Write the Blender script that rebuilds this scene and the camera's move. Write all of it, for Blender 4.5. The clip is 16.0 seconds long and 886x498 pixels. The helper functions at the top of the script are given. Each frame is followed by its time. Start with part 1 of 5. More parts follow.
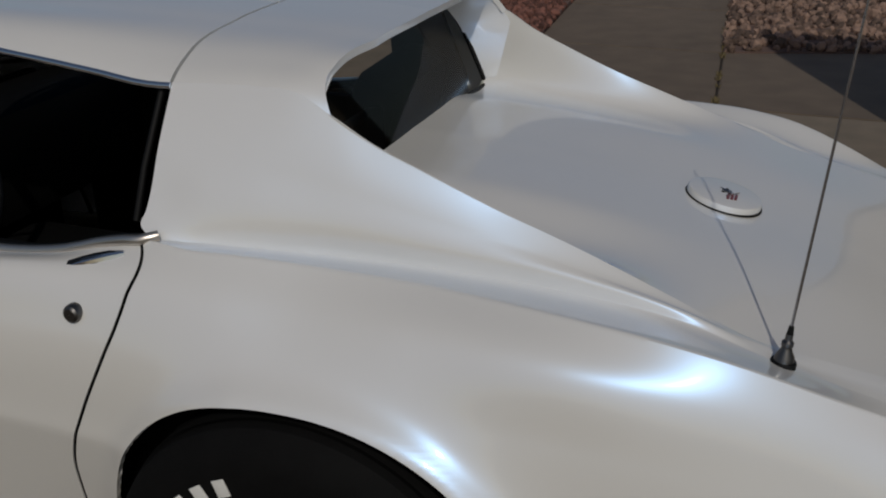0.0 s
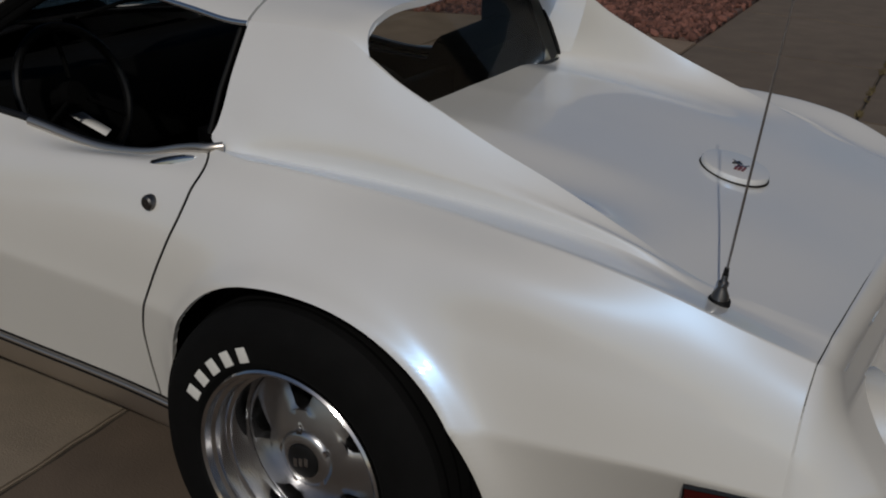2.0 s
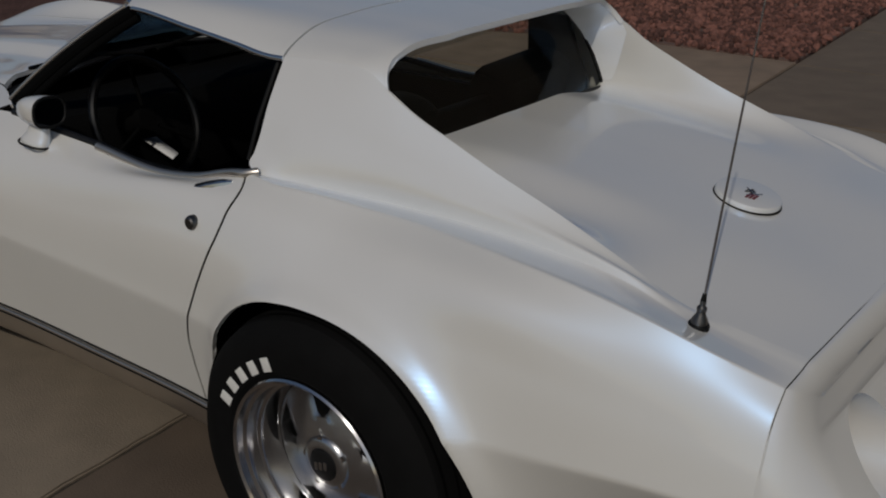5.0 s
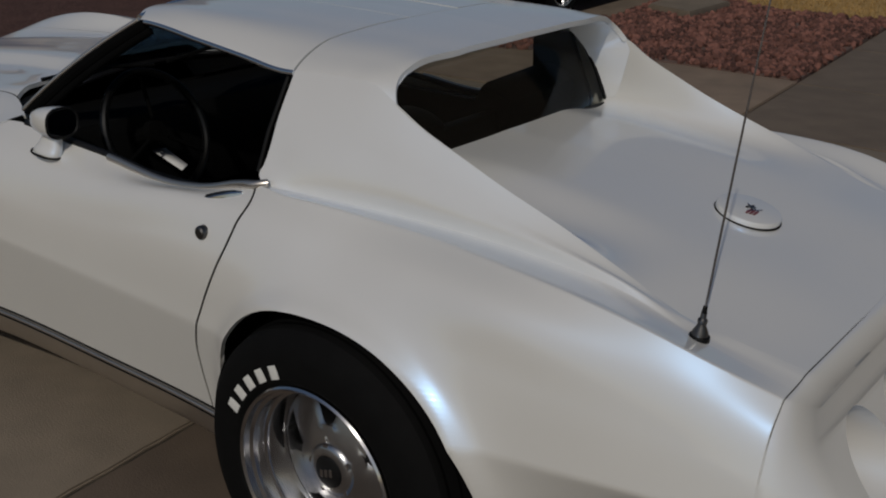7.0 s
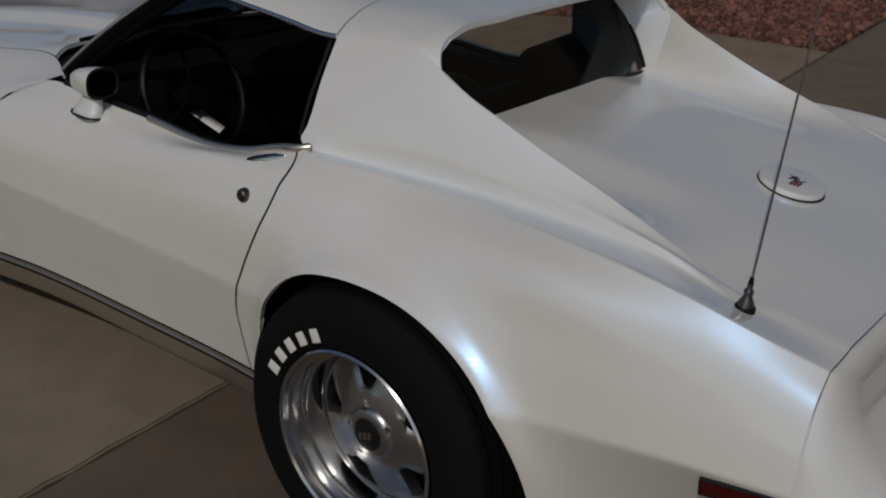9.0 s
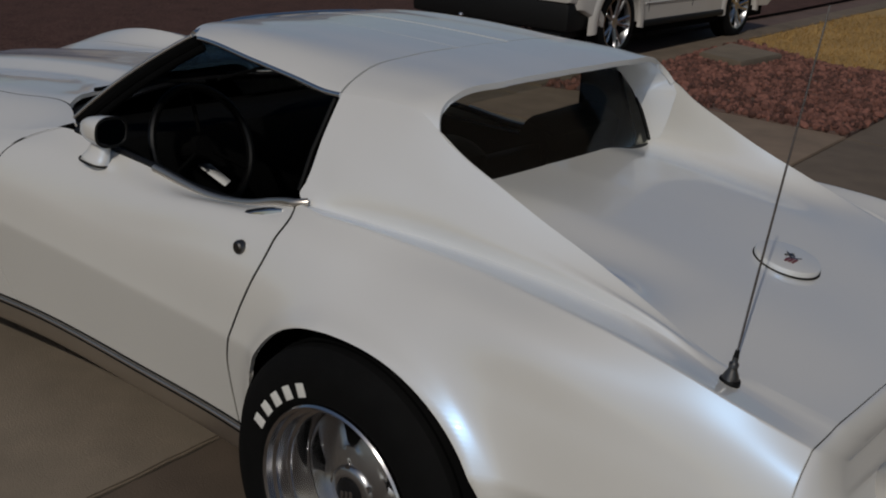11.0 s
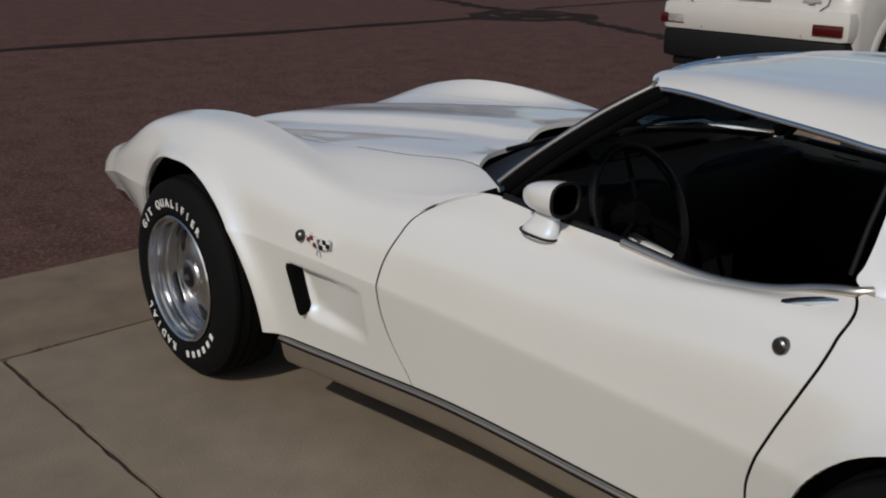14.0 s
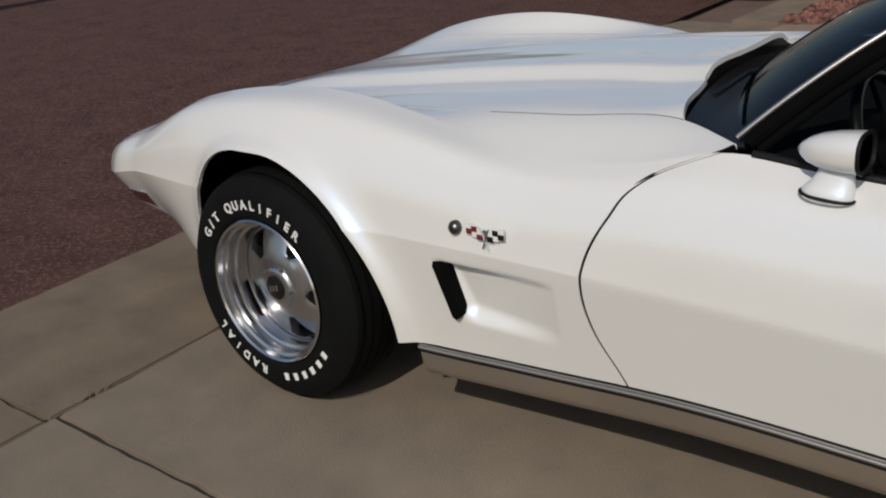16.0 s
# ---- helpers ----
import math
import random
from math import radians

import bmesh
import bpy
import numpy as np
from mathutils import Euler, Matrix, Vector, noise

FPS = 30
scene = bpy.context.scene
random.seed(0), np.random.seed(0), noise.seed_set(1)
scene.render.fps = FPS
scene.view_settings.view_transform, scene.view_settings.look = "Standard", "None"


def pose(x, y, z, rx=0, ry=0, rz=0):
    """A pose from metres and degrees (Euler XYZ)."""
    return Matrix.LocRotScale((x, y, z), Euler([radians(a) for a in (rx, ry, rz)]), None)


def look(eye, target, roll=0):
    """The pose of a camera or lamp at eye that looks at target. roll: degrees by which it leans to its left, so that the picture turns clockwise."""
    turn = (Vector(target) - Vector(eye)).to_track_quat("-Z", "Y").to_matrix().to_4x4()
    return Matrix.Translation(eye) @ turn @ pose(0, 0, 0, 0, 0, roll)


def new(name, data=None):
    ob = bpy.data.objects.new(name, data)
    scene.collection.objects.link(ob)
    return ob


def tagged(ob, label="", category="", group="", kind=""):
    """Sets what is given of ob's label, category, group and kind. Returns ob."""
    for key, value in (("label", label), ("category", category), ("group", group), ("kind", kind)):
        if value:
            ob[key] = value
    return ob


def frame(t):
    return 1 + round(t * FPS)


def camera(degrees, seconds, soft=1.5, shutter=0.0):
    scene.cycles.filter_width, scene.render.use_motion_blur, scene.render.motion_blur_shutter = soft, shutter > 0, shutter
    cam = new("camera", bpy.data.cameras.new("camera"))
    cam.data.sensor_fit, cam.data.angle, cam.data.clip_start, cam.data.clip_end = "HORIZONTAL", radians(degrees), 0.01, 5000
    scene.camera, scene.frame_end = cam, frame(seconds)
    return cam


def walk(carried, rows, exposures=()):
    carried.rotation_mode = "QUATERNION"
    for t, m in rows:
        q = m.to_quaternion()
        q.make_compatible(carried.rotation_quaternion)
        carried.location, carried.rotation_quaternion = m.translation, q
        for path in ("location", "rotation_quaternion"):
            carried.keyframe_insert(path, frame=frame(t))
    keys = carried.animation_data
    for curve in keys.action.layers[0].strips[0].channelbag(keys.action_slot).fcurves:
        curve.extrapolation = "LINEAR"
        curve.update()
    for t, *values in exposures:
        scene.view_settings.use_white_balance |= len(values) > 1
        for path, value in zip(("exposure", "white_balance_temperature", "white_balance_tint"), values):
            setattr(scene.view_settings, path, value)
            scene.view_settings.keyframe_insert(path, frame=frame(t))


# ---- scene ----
import collections

cam = camera(44.8, 16.0, soft=2.0)
PATH = [
    (0, (1.94, -1.956, 1.505), (1.316, -0.22, 0.733), -0.4),
    (0.5, (2.113, -1.939, 1.485), (1.416, -0.231, 0.712), 0.5),
    (1, (2.117, -1.928, 1.484), (1.478, -0.224, 0.654), 0.3),
    (1.5, (2.165, -1.958, 1.495), (1.332, -0.319, 0.707), -0.5),
    (2, (2.341, -2.101, 1.493), (1.411, -0.508, 0.72), 1.8),
    (2.5, (2.435, -2.159, 1.536), (1.43, -0.609, 0.771), 0.9),
    (3, (2.579, -2.067, 1.537), (1.5, -0.581, 0.745), 3.5),
    (3.5, (2.627, -2.023, 1.542), (1.5, -0.597, 0.705), 0.6),
    (4, (2.606, -2.046, 1.555), (1.445, -0.615, 0.776), 0.6),
    (4.5, (2.585, -2.064, 1.558), (1.506, -0.555, 0.811), 1.4),
    (5, (2.584, -2.073, 1.555), (1.455, -0.602, 0.806), 0.0),
    (5.2, (2.59, -2.075, 1.554), (1.456, -0.606, 0.807), -0.0),
    (7.3, (2.6, -2.113, 1.565), (1.465, -0.634, 0.842), 0.7),
    (7.5, (2.596, -2.113, 1.566), (1.46, -0.639, 0.833), 1.4),
    (8, (2.581, -2.127, 1.57), (1.417, -0.659, 0.873), 1.6),
    (8.5, (2.571, -2.143, 1.555), (1.452, -0.653, 0.829), 1.3),
    (8.7, (2.558, -2.146, 1.565), (1.425, -0.695, 0.784), 0.5),
    (10.8, (2.619, -2.117, 1.537), (1.443, -0.647, 0.863), 4.1),
    (11, (2.611, -2.114, 1.55), (1.404, -0.664, 0.887), 3.3),
    (11.5, (2.579, -2.128, 1.584), (1.286, -0.767, 0.895), 1.3),
    (12, (2.507, -2.213, 1.55), (1.133, -0.884, 0.963), 0.5),
    (12.5, (2.377, -2.195, 1.524), (1.015, -0.878, 0.884), 1.8),
    (13, (2.199, -2.122, 1.512), (0.752, -0.896, 0.876), 0.1),
    (13.5, (2.005, -2.204, 1.484), (0.599, -0.921, 0.871), 1.9),
    (14, (1.801, -2.296, 1.466), (0.354, -1.048, 0.874), 0.7),
    (14.5, (1.506, -2.267, 1.434), (-0.043, -1.114, 0.909), -2.7),
    (15, (1.293, -2.353, 1.432), (-0.101, -1.049, 0.833), -0.5),
    (15.5, (1.108, -2.513, 1.454), (-0.111, -1.069, 0.801), -1.2),
    (16, (0.905, -2.497, 1.482), (-0.326, -1.101, 0.749), -4.7),
]

EXPOSURE = [(0, -.66), (2.5, -.74), (5, -.77), (9, -.78), (11, -.72), (12, -.54), (13, -.34), (14, -.01), (15, .26), (16, .24)]
walk(cam, [(t, look(eye, target, roll)) for t, eye, target, roll in PATH], EXPOSURE)

# ---- light ----
SUN = Vector((0.30, -0.69, 0.635)).normalized()
world = bpy.data.worlds.new("sky")
scene.world = world
world.use_nodes = True
wn = world.node_tree.nodes
sky = wn.new("ShaderNodeTexSky")
sky.sky_type = "NISHITA"
sky.sun_disc = False
sky.sun_elevation = math.asin(SUN.z)
sky.sun_rotation = math.atan2(SUN.x, SUN.y)
sky.dust_density = 1.5
world.node_tree.links.new(sky.outputs[0], wn["Background"].inputs[0])
wn["Background"].inputs[1].default_value = 0.07
sun = new("sun", bpy.data.lights.new("sun", "SUN"))
sun.data.energy = 2.1
sun.data.angle = radians(0.6)
sun.data.color = (1.0, 0.955, 0.875)
sun.rotation_euler = SUN.to_track_quat("Z", "Y").to_euler()


# ---- materials ----
def material(name, color, rough=0.6, metal=0.0, vary=0.0, scale=20.0, bump=0.0, bump_scale=200.0, coat=0.0, coat_rough=0.1, spec=0.5, each=0.0, tint=None, speck=None):
    """Principled surface with colour varied at two scales and fine relief."""
    m = bpy.data.materials.new(name)
    m.use_nodes = True
    nt = m.node_tree
    n, ln = nt.nodes, nt.links
    p = n["Principled BSDF"]
    p.inputs["Base Color"].default_value = (*color, 1)
    p.inputs["Roughness"].default_value = rough
    p.inputs["Metallic"].default_value = metal
    p.inputs["Coat Weight"].default_value = coat
    p.inputs["Coat Roughness"].default_value = coat_rough
    p.inputs["Specular IOR Level"].default_value = spec
    geo = n.new("ShaderNodeTexCoord")
    if vary or each:
        a, b = n.new("ShaderNodeTexNoise"), n.new("ShaderNodeTexNoise")
        a.inputs["Scale"].default_value, b.inputs["Scale"].default_value = scale, scale * 0.09
        a.inputs["Detail"].default_value = b.inputs["Detail"].default_value = 6
        add = n.new("ShaderNodeMath")
        add.operation = "ADD"
        for t in (a, b):
            ln.new(geo.outputs["Object"], t.inputs["Vector"])
        ln.new(a.outputs[0], add.inputs[0])
        ln.new(b.outputs[0], add.inputs[1])
        last = add.outputs[0]
        if each:
            rnd, mul, sum2 = n.new("ShaderNodeNewGeometry"), n.new("ShaderNodeMath"), n.new("ShaderNodeMath")
            mul.operation, sum2.operation = "MULTIPLY_ADD", "ADD"
            ln.new(rnd.outputs["Random Per Island"], mul.inputs[0])
            mul.inputs[1].default_value, mul.inputs[2].default_value = each, -each / 2
            ln.new(mul.outputs[0], sum2.inputs[0])
            ln.new(last, sum2.inputs[1])
            last = sum2.outputs[0]
        ramp = n.new("ShaderNodeMapRange")
        ramp.inputs["From Min"].default_value, ramp.inputs["From Max"].default_value = 0.55, 1.45
        ln.new(last, ramp.inputs["Value"])
        mix = n.new("ShaderNodeMix")
        mix.data_type = "RGBA"
        lo = tint or tuple(c * (1 - vary) for c in color)
        hi = tuple(min(1, c * (1 + vary)) for c in color)
        mix.inputs["A"].default_value, mix.inputs["B"].default_value = (*lo, 1), (*hi, 1)
        ln.new(ramp.outputs[0], mix.inputs["Factor"])
        out = mix.outputs["Result"]
        if speck:
            size, share, shade = speck
            cell, pick, over = n.new("ShaderNodeTexVoronoi"), n.new("ShaderNodeMapRange"), n.new("ShaderNodeMix")
            split = n.new("ShaderNodeSeparateColor")
            cell.inputs["Scale"].default_value = size
            ln.new(geo.outputs["Object"], cell.inputs["Vector"])
            ln.new(cell.outputs["Color"], split.inputs[0])
            ln.new(split.outputs[0], pick.inputs["Value"])
            pick.inputs["From Min"].default_value, pick.inputs["From Max"].default_value = 1 - share, 1
            over.data_type = "RGBA"
            over.inputs["B"].default_value = (*shade, 1)
            ln.new(pick.outputs[0], over.inputs["Factor"])
            ln.new(out, over.inputs["A"])
            out = over.outputs["Result"]
        ln.new(out, p.inputs["Base Color"])
    if bump:
        t, bp = n.new("ShaderNodeTexNoise"), n.new("ShaderNodeBump")
        t.inputs["Scale"].default_value, t.inputs["Detail"].default_value = bump_scale, 4
        bp.inputs["Strength"].default_value, bp.inputs["Distance"].default_value = bump, 0.01
        ln.new(geo.outputs["Object"], t.inputs["Vector"])
        ln.new(t.outputs[0], bp.inputs["Height"])
        ln.new(bp.outputs[0], p.inputs["Normal"])
    return m


def glass(name, tint, gloss=1.0):
    """Thin tinted pane: see-through, with a mirror that grows towards grazing."""
    m = bpy.data.materials.new(name)
    m.use_nodes = True
    n, ln = m.node_tree.nodes, m.node_tree.links
    n.remove(n["Principled BSDF"])
    clear, mirror, mix, fres = n.new("ShaderNodeBsdfTransparent"), n.new("ShaderNodeBsdfGlossy"), n.new("ShaderNodeMixShader"), n.new("ShaderNodeLayerWeight")
    clear.inputs[0].default_value = (*tint, 1)
    mirror.inputs["Roughness"].default_value = 0.02
    mirror.inputs["Color"].default_value = (gloss, gloss, gloss, 1)
    fres.inputs["Blend"].default_value = 0.5
    power, scaled = n.new("ShaderNodeMath"), n.new("ShaderNodeMath")
    power.operation, scaled.operation = "POWER", "MULTIPLY_ADD"
    ln.new(fres.outputs["Facing"], power.inputs[0])
    power.inputs[1].default_value = 5
    ln.new(power.outputs[0], scaled.inputs[0])
    scaled.inputs[1].default_value, scaled.inputs[2].default_value = 0.9, 0.04
    ln.new(scaled.outputs[0], mix.inputs[0])
    ln.new(clear.outputs[0], mix.inputs[1])
    ln.new(mirror.outputs[0], mix.inputs[2])
    ln.new(mix.outputs[0], n["Material Output"].inputs[0])
    return m


PAINT = material("pearl_white_paint", (0.80, 0.768, 0.705), 0.45, 0.0, 0.02, 5, 0, 0, 1.0, 0.05, 0.5)
pearl = PAINT.node_tree
flake, blend = pearl.nodes.new("ShaderNodeBsdfGlossy"), pearl.nodes.new("ShaderNodeMixShader")
flake.inputs["Color"].default_value, flake.inputs["Roughness"].default_value = (0.25, 0.55, 1.0, 1), 0.33
blend.inputs[0].default_value = 0.15
pearl.links.new(pearl.nodes["Principled BSDF"].outputs[0], blend.inputs[1])
pearl.links.new(flake.outputs[0], blend.inputs[2])
pearl.links.new(blend.outputs[0], pearl.nodes["Material Output"].inputs[0])
PAINT.node_tree.nodes["Principled BSDF"].inputs["Coat IOR"].default_value = 1.62
PAINT.node_tree.nodes["Principled BSDF"].inputs["Specular Tint"].default_value = (0.62, 0.78, 1.0, 1)
BLACK = material("black_rubber", (0.005, 0.005, 0.005), 0.6, 0, 0.25, 30, spec=.2)
TRIM = material("black_trim", (0.007, 0.007, 0.0075), 0.4, 0, 0.2, 20, spec=.3)
DARK = material("dark_underside", (0.003, 0.003, 0.003), 0.9, 0, 0.3, 10, spec=.05)
TYRE = material("tyre_rubber", (0.0035, 0.0035, 0.0035), 0.8, 0, 0.4, 25, 0.08, 300, spec=.14)
WHEELTRIM = material("black_grip", (0.003, 0.003, 0.003), 0.3, 0, 0.2, 30, spec=.3)
LETTER = material("white_tyre_letters", (0.72, 0.71, 0.67), 0.6, 0, 0.12, 60)
ALLOY = material("polished_aluminium", (0.60, 0.60, 0.61), 0.15, 1, 0.06, 15)
CAST = material("brushed_alloy", (0.52, 0.52, 0.53), 0.27, 1, 0.1, 40)
CHROME = material("chrome", (0.75, 0.75, 0.76), 0.07, 1)
SILVER = material("satin_rocker_panel", (0.62, 0.57, 0.51), 0.32, 0.95, 0.1, 8)
RED = material("red_lens", (0.06, 0.004, 0.004), 0.15, 0, 0.15, 60)
AMBER = material("amber_lens", (0.07, 0.014, 0.008), 0.15, 0, 0.1, 60)
CABIN = material("black_vinyl", (0.004, 0.004, 0.004), 0.6, 0, 0.3, 30, 0.1, 300, spec=.15)
PAPER = material("white_paper", (0.75, 0.74, 0.72), 0.7)
PANE = glass("clear_window_glass", (0.62, 0.64, 0.60), 0.45)
SHIELD = glass("windshield_glass", (0.22, 0.30, 0.36), 0.38)
CONCRETE = material("driveway_concrete", (0.190, 0.150, 0.108), 0.85, 0, 0.24, 7.0, 0.25, 180)
SIDEWALK = material("weathered_sidewalk_concrete", (0.150, 0.112, 0.080), 0.85, 0, 0.3, 5.0, 0.25, 180)
# the driveway tone again, darker and browner, for the slabs further back
CONCRETE_B = material("darker_driveway_concrete", (0.097, 0.070, 0.049), 0.85, 0, 0.24, 7.0, 0.25, 180)
LOCK = material("dull_lock_metal", (0.14, 0.135, 0.13), 0.35, 1)
ROOFTILE = material("brown_roof_tiles", (0.16, 0.09, 0.06), 0.8, 0, 0.3, 8, 0.4, 40)
GUTTER = material("gutter_concrete", (0.165, 0.122, 0.083), 0.88, 0, 0.42, 5, 0.25, 150)
BORDER = material("border_concrete", (0.23, 0.165, 0.115), 0.88, 0, 0.3, 5, 0.25, 150)
FAR = material("far_concrete", (0.125, 0.088, 0.072), 0.9, 0, 0.3, 3)
JOINT = material("joint_dirt", (0.03, 0.023, 0.017), 0.95, 0, 0.3, 20)
ASPHALT = material("reddish_asphalt", (0.072, 0.036, 0.029), 0.95, 0, 0.5, 40, 0.3, 90, spec=.15, speck=(95, 0.3, (0.15, 0.088, 0.068)))
TAR = material("tar_seal", (0.020, 0.011, 0.009), 0.9, 0, 0.3, 10, spec=.1)
EARTH = material("desert_earth", (0.135, 0.085, 0.068), 0.95, 0, 0.3, 4, 0.3, 60)
LAVA = material("red_gravel", (0.15, 0.064, 0.047), 0.9, 0, 0.6, 30, 0.2, 120, each=1.0)
ROCK = material("mixed_river_rock", (0.19, 0.122, 0.09), 0.85, 0, 0.6, 30, 0.2, 120, each=1.2)
GRASS = material("dry_grass", (0.34, 0.21, 0.07), 0.9, 0, 0.35, 12, each=0.6)
SUVPAINT = material("suv_cream_white_paint", (0.55, 0.525, 0.49), 0.3, 0, 0.05, 5, 0, 0, 0.6, 0.06)
CLAD = material("black_plastic_cladding", (0.006, 0.006, 0.006), 0.55, 0, 0.2, 30, spec=.25)
PLATE = material("plate_white", (0.62, 0.64, 0.68), 0.5)
NAVY = material("plate_blue", (0.03, 0.04, 0.12), 0.5)
STUCCO = material("tan_stucco", (0.36, 0.29, 0.22), 0.9, 0, 0.1, 6, 0.4, 120)
WEED = material("dry_weed", (0.13, 0.10, 0.045), 0.9, 0, 0.3, 20)
GREY = material("grey_marks", (0.3, 0.3, 0.3), 0.5)
CRIMSON = material("emblem_red", (0.15, 0.018, 0.025), 0.4)


# ---- mesh helpers ----
def link_mesh(name, verts, faces, mat, parent=None, label="", sharp=None, flat=False):
    me = bpy.data.meshes.new(name)
    me.from_pydata([tuple(map(float, v)) for v in verts], [], faces)
    me.materials.append(mat)
    if not flat:
        me.polygons.foreach_set("use_smooth", [True] * len(me.polygons))
        if sharp:
            me.set_sharp_from_angle(angle=radians(sharp))
    me.update()
    ob = new(name, me)
    if parent:
        ob.parent = parent
    if label:
        ob["label"] = label
    return ob


def part(name, bm, mat, parent, label="", sharp=30):
    """Links a bmesh as one mesh object under a thing or a part."""
    bmesh.ops.recalc_face_normals(bm, faces=bm.faces)
    me = bpy.data.meshes.new(name)
    bm.to_mesh(me)
    bm.free()
    me.materials.append(mat)
    me.polygons.foreach_set("use_smooth", [True] * len(me.polygons))
    me.set_sharp_from_angle(angle=radians(sharp))
    ob = new(name, me)
    ob.parent = parent
    if label:
        ob["label"] = label
    return ob


def thing(name, label, category, at=None, group="", kind=""):
    ob = new(name)
    ob.empty_display_size = 0.1
    if at is not None:
        ob.matrix_world = at
    return tagged(ob, label, category, group, kind)


def box(bm, x0, x1, y0, y1, z0, z1, bevel=0.0):
    r = bmesh.ops.create_cube(bm, size=1, matrix=Matrix.LocRotScale(((x0 + x1) / 2, (y0 + y1) / 2, (z0 + z1) / 2), None, (x1 - x0, y1 - y0, z1 - z0)))
    if bevel:
        es = list({e for v in r["verts"] for e in v.link_edges})
        bmesh.ops.bevel(bm, geom=es, offset=bevel, segments=2, affect="EDGES", profile=0.6)
    return bm


def tube(bm, pts, radius, sides=8, caps=True):
    """A round rod along points; radius may be a list."""
    pts = [Vector(p) for p in pts]
    rings = []
    for i, p in enumerate(pts):
        d = (pts[min(i + 1, len(pts) - 1)] - pts[max(i - 1, 0)]).normalized()
        a = d.orthogonal().normalized() if i == 0 else (rings_a - d * rings_a.dot(d)).normalized()
        rings_a = a
        b = d.cross(a)
        r = radius[i] if isinstance(radius, (list, tuple)) else radius
        rings.append([bm.verts.new(p + (a * math.cos(k * 2 * math.pi / sides) + b * math.sin(k * 2 * math.pi / sides)) * r) for k in range(sides)])
    for q, r in zip(rings, rings[1:]):
        for k in range(sides):
            bm.faces.new((q[k], q[(k + 1) % sides], r[(k + 1) % sides], r[k]))
    if caps:
        bm.faces.new(rings[0][::-1])
        bm.faces.new(rings[-1])
    return bm


def lathe(bm, profile, sides=64, axis="y", close=False):
    """Turns (radius, offset) pairs round the y axis (or z)."""
    rings = []
    for r, o in profile:
        ring = []
        for k in range(sides):
            a = 2 * math.pi * k / sides
            ring.append(bm.verts.new((r * math.cos(a), o, r * math.sin(a)) if axis == "y" else (r * math.cos(a), r * math.sin(a), o)))
        rings.append(ring)
    pairs = list(zip(rings, rings[1:]))
    if close:
        pairs.append((rings[-1], rings[0]))
    for q, r in pairs:
        for k in range(sides):
            bm.faces.new((q[k], q[(k + 1) % sides], r[(k + 1) % sides], r[k]))
    return bm, rings


def curve_through(table, col):
    """Smooth monotone-slope cubic through a table's column against its first column."""
    a = np.array(table, float)
    xs, ys = a[:, 0], a[:, col]
    d = np.diff(ys) / np.diff(xs)
    h = np.diff(xs)
    m = np.empty_like(ys)
    m[1:-1] = (d[:-1] * h[1:] + d[1:] * h[:-1]) / (h[1:] + h[:-1])
    m[0], m[-1] = d[0], d[-1]

    def f(x):
        x = np.clip(np.asarray(x, float), xs[0], xs[-1])
        i = np.clip(np.searchsorted(xs, x) - 1, 0, len(xs) - 2)
        t = (x - xs[i]) / h[i]
        return (ys[i] * (1 + 2 * t) * (1 - t) ** 2 + m[i] * h[i] * t * (1 - t) ** 2 + ys[i + 1] * t * t * (3 - 2 * t) + m[i + 1] * h[i] * t * t * (t - 1))

    return f


class Loft:
    """Surface through lengthwise lines of (x, half-width, height); s runs across them."""

    def __init__(self, lines, crease=()):
        self.h = [curve_through(t, 1) for t in lines]
        self.z = [curve_through(t, 2) for t in lines]
        self.crease = dict(crease)

    def at(self, x, s):
        x, s = np.broadcast_arrays(np.asarray(x, float), np.asarray(s, float))
        shape = x.shape
        x, s = x.ravel(), s.ravel()
        P = np.stack([np.stack([f(x) for f in self.h], 1), np.stack([f(x) for f in self.z], 1)], 2)
        D = np.diff(P, axis=1)
        L = np.linalg.norm(D, axis=2, keepdims=True) + 1e-6
        U = D / L
        k = P.shape[1]
        T = np.empty_like(P)
        T[:, 0], T[:, -1] = U[:, 0], U[:, -1]
        T[:, 1:-1] = (U[:, :-1] * L[:, 1:] + U[:, 1:] * L[:, :-1]) / (L[:, 1:] + L[:, :-1])
        A, B = T[:, :-1].copy(), T[:, 1:].copy()
        for c, w in self.crease.items():
            A[:, c] = T[:, c] * (1 - w) + U[:, c] * w
            B[:, c - 1] = T[:, c] * (1 - w) + U[:, c - 1] * w
        i = np.clip(s.astype(int), 0, k - 2)
        t = (s - i)[:, None]
        r = np.arange(len(x))
        p0, p1, d = P[r, i], P[r, i + 1], L[r, i]
        q = p0 * (1 + 2 * t) * (1 - t) ** 2 + A[r, i] * d * t * (1 - t) ** 2 + p1 * t * t * (3 - 2 * t) + B[r, i] * d * t * t * (t - 1)
        return q[:, 0].reshape(shape), q[:, 1].reshape(shape)


